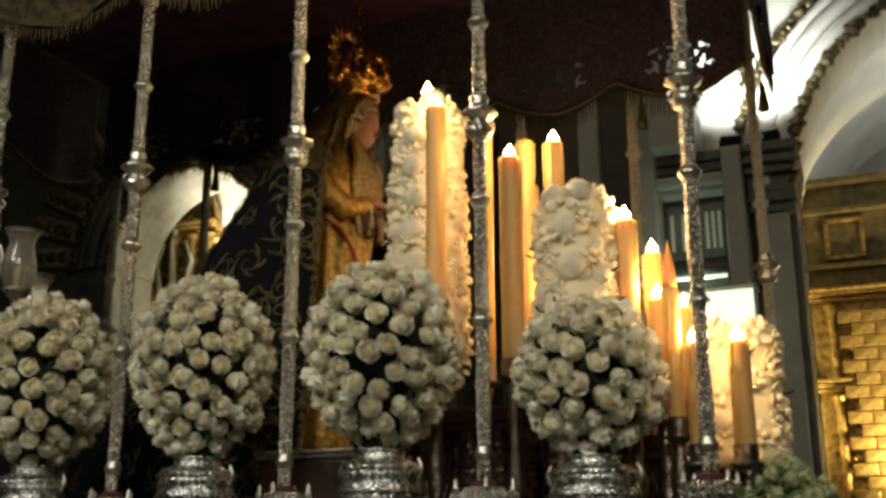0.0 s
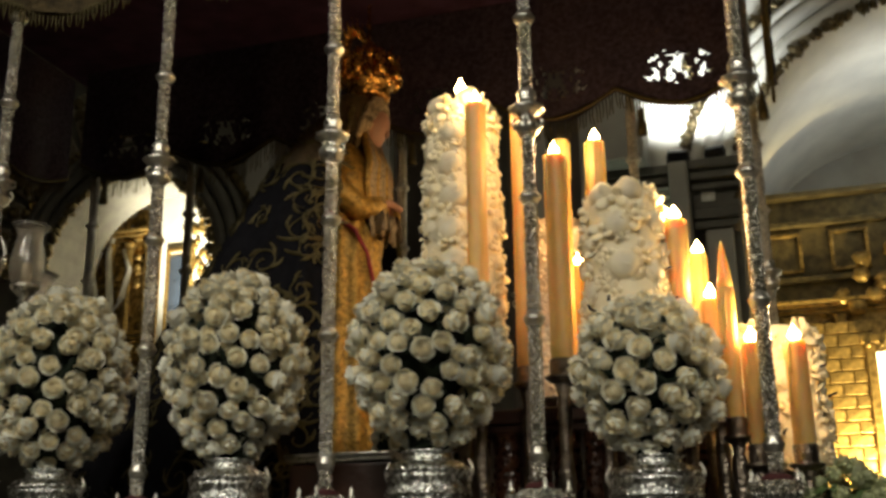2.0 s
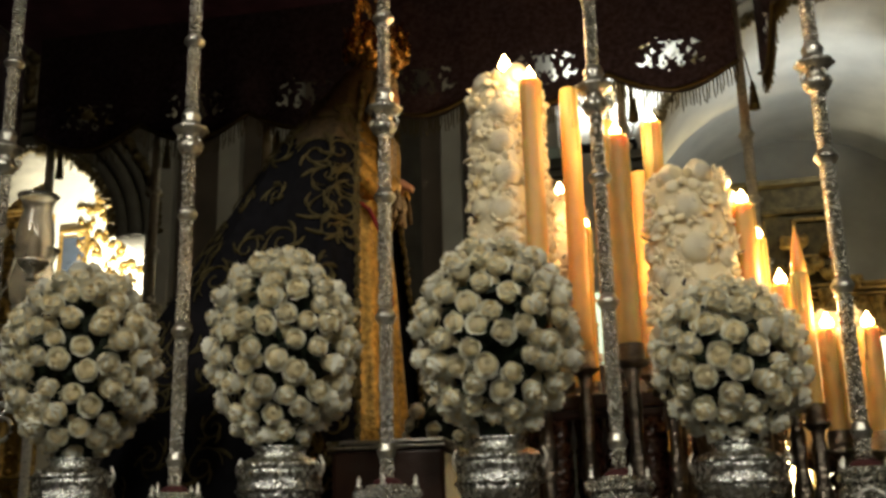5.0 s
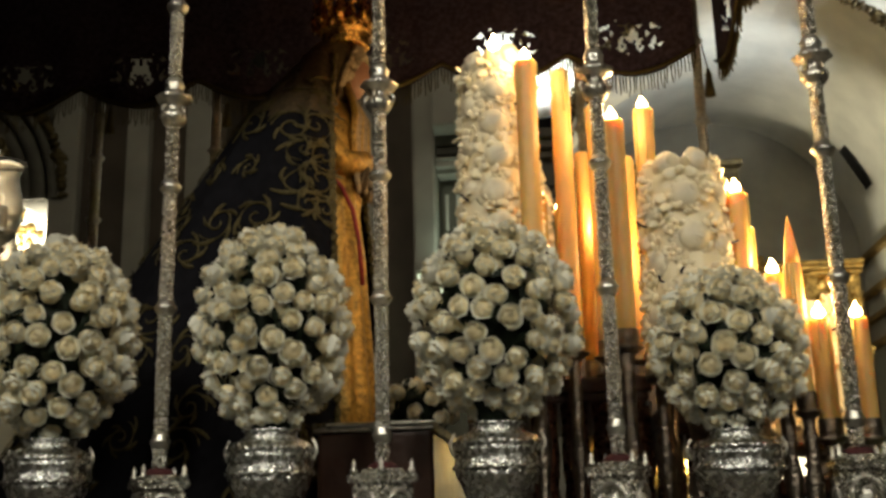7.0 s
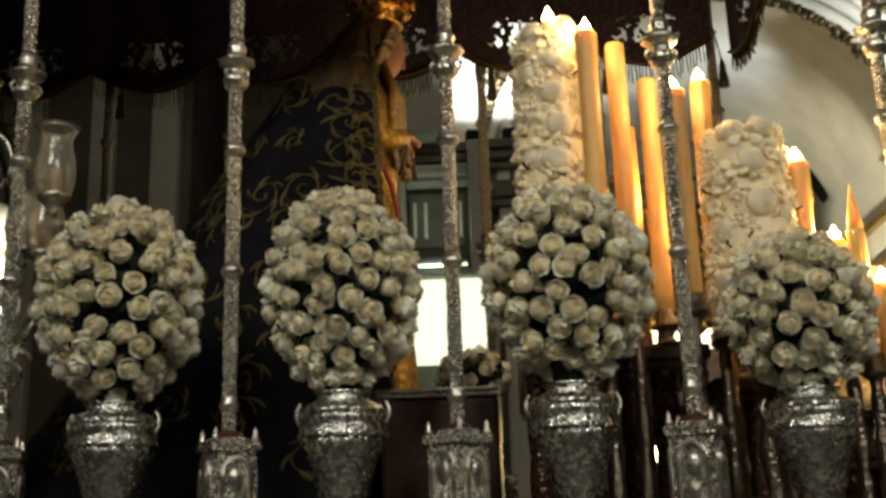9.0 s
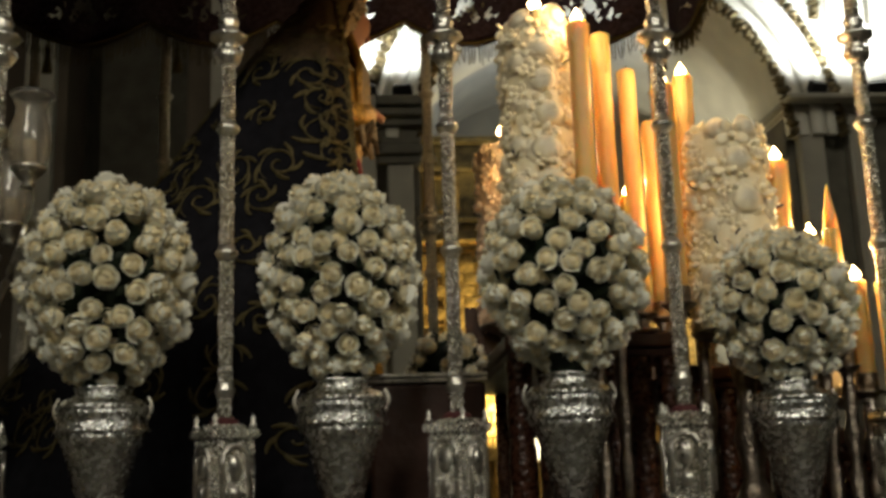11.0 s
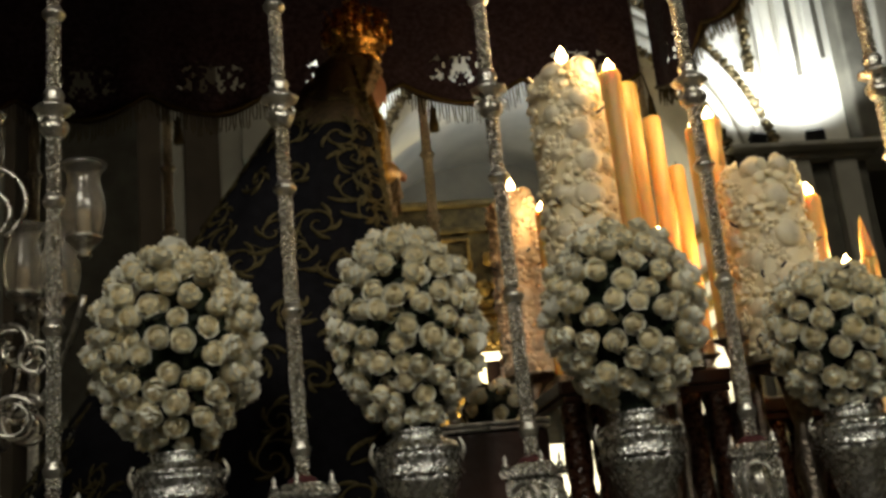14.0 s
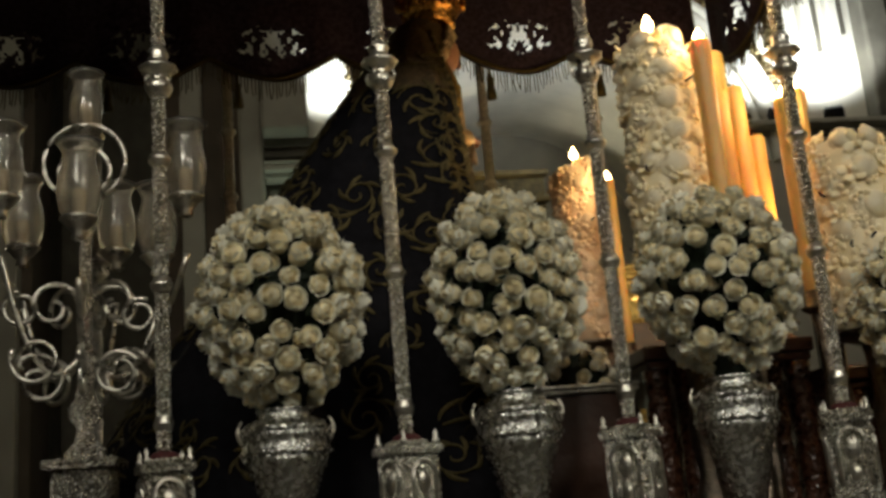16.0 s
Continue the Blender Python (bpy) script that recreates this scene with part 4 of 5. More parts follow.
for x0, x1, y0, y1, h in STEP:
    st = part("step", mesh_of("step", *join(block(x0, x1, y0, y1, h - 0.045, h, 0.008), block(x0 + 0.01, x1 - 0.01, y0 + 0.01, y1 - 0.01, h - 0.07, h - 0.046, 0.006), block(x0, x1, y0, y0 + 0.10, 0, 0.03, 0.006)), WOOD, smooth=False), cs, "polished mahogany step")
    # rear board added to block the bright chapel behind the candlesticks
    if h > 0.3:
        part("backboard", mesh_of("backboard", *block(x0, x1, 4.30, 4.335, h + 0.0005, h + 0.29, 0.008), WOOD, smooth=False), st)
    n = round((x1 - x0) / 0.088)
    w = (x1 - x0) / n
    H = h - 0.101
    fat = [(0.46 * w, 0.0), (0.46 * w, 0.02), (0.43 * w, 0.03), (0.44 * w, 0.16 * H), (0.47 * w, 0.30 * H), (0.43 * w, 0.40 * H), (0.39 * w, 0.46 * H), (0.45 * w, 0.54 * H), (0.47 * w, 0.66 * H), (0.44 * w, 0.80 * H), (0.40 * w, 0.86 * H), (0.45 * w, 0.95 * H), (0.46 * w, H)]
    thin = [(r * 0.7, z) for r, z in fat]
    front_leg = mesh_of("baluster", *lathe(fat, 14, 7, 0.05), BALUSTER)
    back_leg = mesh_of("baluster", *lathe(thin, 12), BALUSTER)
    for q in range(n):
        part("baluster", front_leg, st, "", (x0 + w * (q + 0.5), y0 + 0.05, 0.0305))
        if q % 2:
            part("baluster", back_leg, st, "", (x0 + w * (q + 0.5), y1 - 0.06, 0.0305))


def footing(x, y):
    """Height on which a candlestick at (x, y) stands."""
    for x0, x1, y0, y1, h in STEP:
        if x0 <= x <= x1 and y > y0:
            return TABLE + h
    return TABLE


# ---- candles ----
def candle(x, y, z0, z1, r, lit, label="tall amber wax candle in a silver candlestick", lean=0.0, watts=1.35):
    ob = thing("candle", (x, y, z0), label, "candle", "candles of the tiered candle stand")
    h = z1 - z0
    rng = random.Random(int(x * 1000) + int(z1 * 777))
    prof = [(r * 0.98, 0)] + [(r * (1 + rng.uniform(-0.025, 0.02)), h * q / 10) for q in range(1, 10)] + [(r * 0.99, h - 0.012), (r * 0.90, h), (r * 0.55, h - 0.004 if lit else h + 0.003), (0.006, h - 0.006 if lit else h + 0.004)]
    part("wax_shaft", mesh_of("wax_shaft", *lathe(prof, 20), WAX), ob)
    for _ in range(4):
        a, L = rng.uniform(0, 6.28), rng.uniform(0.04, min(0.22, h * 0.6))
        part("wax_drip", mesh_of("wax_drip", *tube([(r * 1.0 * math.cos(a), r * 1.0 * math.sin(a), h - 0.006 - L * q / 4) for q in range(5)], 0.0055, 6, 0.6), WAX), ob)
    part("wick", mesh_of("wick", *tube([(0, 0, h - 0.008), (0.001, 0, h + 0.010), (0.004, 0, h + 0.018)], 0.002, 6), WICK), ob)
    if z1 == 2.420:
        part("wax_point", mesh_of("wax_point", *lathe([(r * 0.92, h - 0.002), (r * 0.80, h + 0.03), (r * 0.55, h + 0.07), (r * 0.22, h + 0.11), (0.001, h + 0.13)], 14), WAX), ob, "pointed guttered wax tip")
    if lit:
        fl = [(0.003, h + 0.002), (0.013, h + 0.007), (0.017, h + 0.014), (0.013, h + 0.023), (0.006, h + 0.033), (0.0008, h + 0.044)]
        part("flame", mesh_of("flame", *lathe(fl, 12), FLAME), ob, "small steady yellow flame").visible_shadow = False
        lamp("candle_light", "POINT", (x, y, z1 + 0.05), (x, y, 0), watts, (1.0, 0.67, 0.32), 0.015)
    low = footing(x, y)
    stick = thing("candlestick", (x, y, low), "turned dark silver candlestick under a candle", "candlestick", "candlesticks of the candle stand")
    H = z0 - low
    p = [(0.042, 0), (0.044, 0.006), (0.030, 0.012), (0.018, 0.02), (0.024, 0.25 * H), (0.014, 0.32 * H), (0.026, 0.5 * H), (0.016, 0.62 * H), (0.020, 0.8 * H), (0.014, 0.86 * H), (r * 0.8, H - 0.035)]
    part("stem", mesh_of("stem", *lathe(p, 16), SILVER_DARK), stick)
    part("drip_pan", mesh_of("drip_pan", *lathe([(r * 0.8, H - 0.035), (r * 1.5, H - 0.022), (r * 1.6, H - 0.016), (r * 1.12, H - 0.012), (r * 1.12, H + 0.03), (r * 1.03, H + 0.032)], 18), SILVER_DARK), stick)
    return ob


CANDLES = (  # x, y, base, top, radius, lit
    (-0.936, 2.835, 2.30, 3.060, 0.035, True), (-0.838, 2.985, 2.25, 3.085, 0.034, False), (-0.702, 2.830, 2.235, 2.860, 0.038, True),
    (-0.603, 2.950, 2.23, 2.935, 0.035, True), (-0.735, 3.090, 2.25, 3.010, 0.033, False), (-0.650, 3.170, 2.25, 2.865, 0.033, False),
    (-0.378, 2.850, 2.20, 2.635, 0.034, True), (-0.335, 3.000, 2.15, 2.575, 0.032, True), (-0.300, 2.850, 2.10, 2.405, 0.032, True),
    (-0.258, 2.800, 2.05, 2.420, 0.027, False), (-0.205, 2.800, 1.98, 2.270, 0.033, True), (-0.100, 2.840, 1.98, 2.275, 0.033, True),
    (-0.850, 3.560, 2.25, 2.820, 0.026, True), (-0.720, 3.230, 2.20, 2.640, 0.028, True), (-0.575, 3.040, 2.20, 2.515, 0.028, True), (-0.520, 3.150, 2.22, 2.760, 0.032, False), (-0.440, 3.060, 2.20, 2.700, 0.032, False),
    (-0.300, 3.300, 2.20, 2.480, 0.032, True), (-0.775, 3.290, 2.22, 2.930, 0.028, False), (-0.920, 4.000, 2.30, 3.000, 0.032, True))
for cx, cy, cz, ct, cr, cl in CANDLES:
    candle(cx, cy, cz, ct, cr * 0.84, cl)

# petals of moulded wax
def wax_flower_mesh(seed, mat, layers=3, size=1.0):
    """A smooth moulded flower: thick rounded petals round a small heart."""
    rng = random.Random(seed)
    pieces = []
    for li in range(layers - 1):
        n = 5 + li
        for p in range(n):
            a = 360 * (p + 0.5 * li) / n + rng.uniform(-8, 8)
            L = (0.0135 + 0.0045 * rng.random()) * size * (1 - 0.25 * li)
            m = pose(0, 0, 0.004 * size * li, 0, 0, a) @ pose(L * 1.05, 0, 0.002 * size, 0, rng.uniform(-52, -6) - 16 * li, 0)
            pieces.append(shift(blob(L, L * 0.70, 0.0030 * size, seed + p, 0.15, 5, 8), m))
    pieces.append(shift(blob(0.008 * size, 0.008 * size, 0.008 * size, seed, 0.2, 6, 8), (0, 0, 0.005 * size)))
    return mesh_of("wax_flower", *join(*pieces), mat)


def wax_rosette_mesh(seed, mat):
    """A large moulded rose of unit radius: a round heart wrapped in low overlapping petals."""
    rng = random.Random(seed)
    pieces = [blob(0.74, 0.74, 0.70, seed, 0.10, 9, 14)]
    for ring, (n, rad, tip, size) in enumerate(((4, 0.28, 58, 0.50), (6, 0.56, 34, 0.54))):
        for p in range(n):
            m = pose(0, 0, 0.16 - 0.22 * ring, 0, 0, 360 * (p + 0.5 * ring) / n + rng.uniform(-8, 8)) @ pose(rad, 0, 0.12, 0, tip + rng.uniform(-7, 7), 0)
            pieces.append(shift(blob(size, size * 1.05, 0.13, seed + p, 0.18, 6, 10), m))
    return mesh_of("wax_rosette", *join(*pieces), mat)


def wax_candle(x, y, z0, z1, r, mat, seed, label, buds, lit=True, face=-90, taper=0.86):
    """A thick candle sheathed in moulded wax petals, with a column of large wax roses."""
    ob = thing("wax_flower_candle", (x, y, z0), label, "candle", "wax flower candles")
    rng = random.Random(seed)
    h = z1 - z0
    core = [(r * 0.95 * (1 + (taper - 1) * q / 12) * (1 + rng.uniform(-0.02, 0.02)), (h - 0.02) * q / 12) for q in range(13)] + [(r * 0.5 * taper, h)]
    part("core", mesh_of("core", *lathe(core, 28, 9, 0.03), mat), ob)
    flowers = [wax_flower_mesh(seed + k, mat, 2 + k % 2, 1.25) for k in range(4)]
    count = int(2 * math.pi * r * h / 0.0060)
    for i in range(count):
        t = (i + 0.5) / count
        a = i * 2.39996 + rng.uniform(-0.2, 0.2)
        rr = r * (0.925 + (taper - 1) * 0.925 * t)
        nrm = Vector((math.cos(a), math.sin(a), 0.1 + rng.gauss(0, 0.15))).normalized()
        if t > 0.96:
            rr *= rng.uniform(0.3, 1.0)
            nrm = (nrm + Vector((0, 0, 1))).normalized()
        m = Matrix.Translation((rr * math.cos(a), rr * math.sin(a), h * t + rng.uniform(-0.01, 0.01))) @ nrm.to_track_quat("Z", "Y").to_matrix().to_4x4() @ pose(0, 0, 0, 0, 0, rng.uniform(0, 360)) @ Matrix.Diagonal((*[rng.uniform(0.8, 1.35)] * 3, 1))
        part("wax_flower", flowers[i % 4], ob, "", m)
    roses = [wax_rosette_mesh(seed + 40 + k, mat) for k in range(3)]
    for k, (da, zz, s) in enumerate(buds):
        a = radians(face + da)
        rr = r * (0.90 + (taper - 1) * 0.90 * zz)
        nrm = Vector((math.cos(a), math.sin(a), rng.uniform(0.0, 0.35))).normalized()
        m = Matrix.Translation((rr * math.cos(a), rr * math.sin(a), h * zz)) @ nrm.to_track_quat("Z", "Y").to_matrix().to_4x4() @ pose(0, 0, 0, 0, 0, rng.uniform(0, 360)) @ Matrix.Diagonal((0.050 * s, 0.050 * s, 0.034 * s, 1))
        part("wax_rosette", roses[k % 3], ob, "", m)
    # little dark wire ends that stick out of the sheath
    for k in range(9):
        a, zz = rng.uniform(0, 6.283), rng.uniform(0.15, 0.9)
        rr = r * (1 + (taper - 1) * zz)
        c, e = Vector((math.cos(a), math.sin(a), 0.2)), Vector((-math.sin(a), math.cos(a), 0.5))
        p = Vector((rr * 0.85 * math.cos(a), rr * 0.85 * math.sin(a), h * zz))
        part("wire_end", mesh_of("wire_end", *tube([p, p + c * 0.03, p + c * 0.045 + e * 0.008], 0.0035, 5), WIRE), ob, "small dark wire end")
    if lit:
        part("wax_ball", mesh_of("wax_ball", *shift(blob(0.034, 0.034, 0.036, seed, 0.08, 10, 14), (0.042, -0.045, h + 0.004)), mat), ob, "smooth round wax ball")
        part("wax_tip", mesh_of("wax_tip", *shift(lathe([(0.034, -0.03), (0.036, 0.0), (0.033, 0.025), (0.022, 0.038), (0.004, 0.040)], 14), (0.02, 0, h)), mat), ob)
        part("flame", mesh_of("flame", *shift(lathe([(0.003, 0.0), (0.015, 0.007), (0.019, 0.017), (0.013, 0.032), (0.0008, 0.056)], 12), (0.0, 0, h + 0.042)), FLAME), ob, "small steady yellow flame").visible_shadow = False
        lamp("candle_light", "POINT", (x, y, z1 + 0.10), (x, y, 0), 2.0, (1.0, 0.67, 0.32), 0.015)
    low = footing(x, y)
    stick = thing("candlestick", (x, y, low), "stout turned dark silver candlestick under a wax candle", "candlestick", "candlesticks of the candle stand")
    H = z0 - low
    part("stem", mesh_of("stem", *lathe([(0.085, 0), (0.085, 0.008), (0.05, 0.1 * H), (0.025, 0.2 * H), (0.045, 0.4 * H), (0.022, 0.6 * H), (0.05, H - 0.04)], 18), SILVER_DARK), stick)
    part("drip_pan", mesh_of("drip_pan", *lathe([(0.05, H - 0.04), (r * 1.02, H - 0.016), (r * 1.05, H - 0.008), (r * 0.8, H)], 22), SILVER_DARK), stick)
    return ob


COLUMN = [(4 * (-1) ** k, 0.10 + 0.125 * k, 1.32 - 0.04 * k) for k in range(7)]
SIDE = [(48, 0.14 + 0.15 * k, 0.95) for k in range(6)] + [(-46, 0.2 + 0.15 * k, 0.95) for k in range(5)] + [(-86, 0.12 + 0.16 * k, 0.8) for k in range(6)] + [(88, 0.2 + 0.16 * k, 0.8) for k in range(5)] + [(-40, 0.97, 0.8), (30, 0.98, 0.8)]
wax_candle(-1.030, 3.000, 2.30, 3.135, 0.128, WAX_WHITE, 5, "thick white candle covered in moulded wax flowers and large buds", COLUMN + SIDE)
wax_candle(-0.520, 2.865, 2.15, 2.730, 0.130, WAX_WHITE, 9, "thick white candle covered in moulded wax flowers and large buds", [(4, 0.16, 1.3), (-3, 0.38, 1.25), (5, 0.60, 1.2), (-2, 0.80, 1.1), (50, 0.3, 0.9), (54, 0.58, 0.9), (-55, 0.25, 0.9), (-50, 0.5, 0.9), (-60, 0.74, 0.9), (60, 0.82, 0.9), (-84, 0.62, 0.8), (84, 0.7, 0.8), (88, 0.4, 0.8), (20, 0.97, 0.8), (-30, 0.96, 0.8)], lit=False)
wax_candle(-0.150, 3.220, 1.98, 2.390, 0.135, WAX_WHITE, 13, "thick white candle covered in moulded wax flowers lit from beside", [(-20, 0.3, 1.0), (10, 0.6, 1.0)], lit=False)
wax_candle(-0.985, 4.230, 2.38, 3.135, 0.118, WAX_ROSE, 17, "pinkish candle covered in moulded wax flowers", [(8, 0.15, 1.0), (-10, 0.4, 1.0), (6, 0.65, 1.0), (-6, 0.88, 1.0), (70, 0.9, 0.9), (-75, 0.8, 0.9), (-70, 0.5, 0.9), (75, 0.6, 0.9)], lit=True, taper=0.9)

# ---- the statue ----
SX, SY = -1.70, 3.69


def cloak_r(z):
    """Half depth of the cloak towards the tail, its half breadth and its front reach, at height z."""
    t = max(0.0, min(1.0, (3.50 - z) / (3.50 - DECK)))
    tail = 0.10 + 1.22 * t ** 1.0 if t > 0.02 else 0.10
    wide = 0.10 + 0.16 * min(1, t / 0.18) + 0.46 * t
    fronts = 0.08 + 0.02 * min(1, t / 0.2) + 0.20 * t
    return tail, wide, fronts


def cloak_point(u, z, off=0.0):
    """u in -1..1 runs round the back from one front edge to the other."""
    tail, wide, fr = cloak_r(z)
    a = math.pi + u * radians(126)
    fold = 1 + 0.018 * math.sin(u * 34) * min(1, (3.5 - z) / 0.4)
    cx, cy = math.cos(a), math.sin(a)
    rx = tail if cx < 0 else fr
    return Vector((SX + cx * (rx * fold + off), SY + cy * (wide * fold + off), z))


pieces, index = [], []


def add(piece, slot):
    pieces.append(piece)
    index.extend(slot if isinstance(slot, list) else [slot] * len(piece[1]))


# cloak shell over head and back
nz, nu = 60, 90
zs = [3.50 - (3.50 - TABLE - 0.004) * (i / nz) for i in range(nz + 1)]
v = [cloak_point(-1 + 2 * j / nu, z) for z in zs for j in range(nu + 1)]
fc = [(i * (nu + 1) + j, (i + 1) * (nu + 1) + j, (i + 1) * (nu + 1) + j + 1, i * (nu + 1) + j + 1) for i in range(nz) for j in range(nu)]
k = len(v)
v.append(Vector((SX - 0.01, SY, 3.535)))
fc += [(j, j + 1, k) for j in range(nu)]
add((v, fc), [6 if v[q[0]].z > 3.20 + 0.06 * noise.noise(Vector(v[q[0]]) * 6) else 0 for q in fc])
# inner robe, bodice, sleeves and skirt
add(shift(lathe([(0.205, 0.302), (0.190, 0.45), (0.168, 0.70), (0.150, 0.95), (0.130, 1.12), (0.150, 1.26), (0.165, 1.38), (0.11, 1.46), (0.05, 1.50)], 72, 14, 0.045), (SX - 0.012, SY, DECK)), 7)
# bowed head in a hood, with a pleated veil edge round the face
FX, FZ = SX + 0.105, 3.405
add(shift(blob(0.058, 0.056, 0.086, 3, 0.05, 14, 18), pose(FX, SY - 0.01, FZ, 0, 22, 0)), 2)
add(shift(blob(0.010, 0.008, 0.018, 4, 0.05, 6, 8), (FX + 0.054, SY - 0.01, FZ - 0.025)), 2)
hood = blob(0.132, 0.116, 0.152, 21, 0.06, 16, 24)
add(([(SX + 0.025 + min(q[0], 0.078 + 0.35 * (q[2] + 0.02) * (q[2] > -0.02)), SY + q[1], 3.43 + q[2]) for q in hood[0]], hood[1]), 6)
for ring, (gap, wide) in enumerate(((0.0, 0.012), (0.014, 0.014), (0.030, 0.015))):
    loop = []
    for q in range(49):
        a = 2 * math.pi * q / 48
        w = 1 + 0.05 * math.sin(13 * a + ring)
        loop.append((FX + 0.004 - 0.6 * gap + 0.040 * math.cos(a), SY - 0.01 + (0.066 + gap) * math.sin(a) * w, FZ - 0.005 + (0.096 + gap) * math.cos(a) * w))
    add(tube(loop, wide, 7), 3)
# folds that fall from the veil to the waist, over a gold brocade shawl
add(shift(blob(0.105, 0.165, 0.190, 33, 0.10, 14, 22), pose(SX + 0.040, SY, 3.165, 0, -10, 0)), 7)
rng = random.Random(77)
for q in range(13):
    w = -1 + 2 * q / 12
    y0 = SY - 0.01 + 0.075 * w
    add(tube([(FX - 0.015 * abs(w), y0, FZ - 0.085 + 0.04 * abs(w)), (SX + 0.150 - 0.02 * abs(w), y0 + 0.03 * w, 3.235 + rng.uniform(-0.01, 0.01)), (SX + 0.152 - 0.03 * abs(w), y0 + 0.045 * w, 3.14), (SX + 0.155 - 0.03 * abs(w), y0 + 0.02 * w, 3.05)], 0.017, 7, 0.75), 3 if q % 3 else 7)
# sleeves held forward to a clasp, lace falling from the cuffs
for sg in (-1, 1):
    add(tube([(SX - 0.03, SY + sg * 0.165, 3.24), (SX + 0.01, SY + sg * 0.18, 3.12), (SX + 0.09, SY + sg * 0.13, 3.04), (SX + 0.150, SY + sg * 0.050, 3.060)], 0.064, 12, 0.72), 7)
    add(tube([(SX + 0.140, SY + sg * 0.04, 3.068), (SX + 0.178, SY + sg * 0.016, 3.085), (SX + 0.212, SY + sg * 0.010, 3.062)], 0.022, 8, 0.5), 2)
for q in range(16):
    y0 = SY + rng.uniform(-0.10, 0.10)
    x0 = SX + 0.150 + rng.uniform(-0.03, 0.02)
    add(tube([(x0, y0, 3.055), (x0 + 0.012, y0 + rng.uniform(-0.01, 0.01), 3.01), (x0 + rng.uniform(-0.01, 0.02), y0, 2.95 + rng.uniform(-0.02, 0.02))], 0.012, 6, 0.8), 6 if q % 2 else 3)
# red sash falling from the waist
add(tube([(SX + 0.02, SY - 0.160, 3.00), (SX + 0.08, SY - 0.140, 2.955), (SX + 0.118, SY - 0.105, 2.87), (SX + 0.136, SY - 0.085, 2.76), (SX + 0.148, SY - 0.080, 2.60)], 0.0095, 8, 0.85), 4)
# gold embroidered scrolls laid on the cloak
rng = random.Random(42)


def ribbon(points, w0):
    """A flat thread band on the cloak through (u, z) points."""
    v, fc = [], []
    P = [cloak_point(u, z, 0.007) for u, z in points]
    for i, p in enumerate(P):
        d = (P[min(i + 1, len(P) - 1)] - P[max(i - 1, 0)]).normalized()
        u, z = points[i]
        nrm = (cloak_point(u, z, 0.05) - cloak_point(u, z, 0)).normalized()
        s = d.cross(nrm).normalized()
        w = w0 * (0.35 + 0.65 * math.sin(math.pi * (0.12 + 0.85 * i / (len(P) - 1))))
        v += [p - s * w, p + nrm * 0.004, p + s * w]
    for i in range(len(P) - 1):
        fc += [(3 * i, 3 * i + 3, 3 * i + 4, 3 * i + 1), (3 * i + 1, 3 * i + 4, 3 * i + 5, 3 * i + 2)]
    return v, fc


for row in range(14):
    z0 = 3.32 - 0.108 * row
    tail, wide, _ = cloak_r(z0)
    around = (tail + wide) * 2.2
    n = max(4, int(around / 0.17))
    for c in range(n):
        uc = -0.96 + 1.92 * (c + 0.5 + 0.4 * (row % 2)) / n
        if uc > 0.97 or rng.random() < (0.10 if z0 > 2.8 else 0.34):
            continue
        z0 = 3.32 - 0.108 * row + rng.uniform(-0.04, 0.04)
        uc += rng.uniform(-0.03, 0.03)
        sc, sg, ph = rng.uniform(0.65, 1.05), rng.choice((-1, 1)), rng.uniform(0, 6.28)
        # local directions on the cloak, so that scrolls keep their round shape
        pu = (cloak_point(uc + 0.09, z0) - cloak_point(uc - 0.09, z0)) / 0.18
        pz = (cloak_point(uc, z0 + 0.02) - cloak_point(uc, z0 - 0.02)) / 0.04
        tu = pu.normalized()
        lean = pz.dot(tu)
        rise = (pz - tu * lean).length

        def on_cloak(r, a):
            dz = r * math.sin(a) / rise
            return uc + (r * math.cos(a) - dz * lean) / pu.length, z0 + dz

        add(ribbon([on_cloak((0.008 + 0.062 * q / 27) * sc, ph + sg * 9.4 * q / 27) for q in range(28)], 0.0040), 5)
        for l in range(5):
            a = ph + sg * (3.4 + l * 1.25)
            r0 = (0.030 + 0.008 * l) * sc
            add(ribbon([on_cloak(r0 + 0.036 * sc * q / 5, a + sg * 0.16 * q) for q in range(6)], 0.0072), 5)
# gold border down both front edges
for sg in (-1, 1):
    for q in range(44):
        z = 3.46 - 1.66 * q / 43
        add(shift(blob(0.013, 0.013, 0.022, q, 0.9, 5, 7), cloak_point(sg * 0.985, z, 0.004)), 5)
sv, sf = join(*pieces)
st = new("statue", mesh_of("statue", sv, sf, [VELVET, GOLD_THREAD, SKIN, LACE, RED, GOLD_DULL, LACE_BROWN, GOLD_ROBE], index))
tagged(st, "plain robed statue in a black cloak with gold scroll embroidery", "statue")

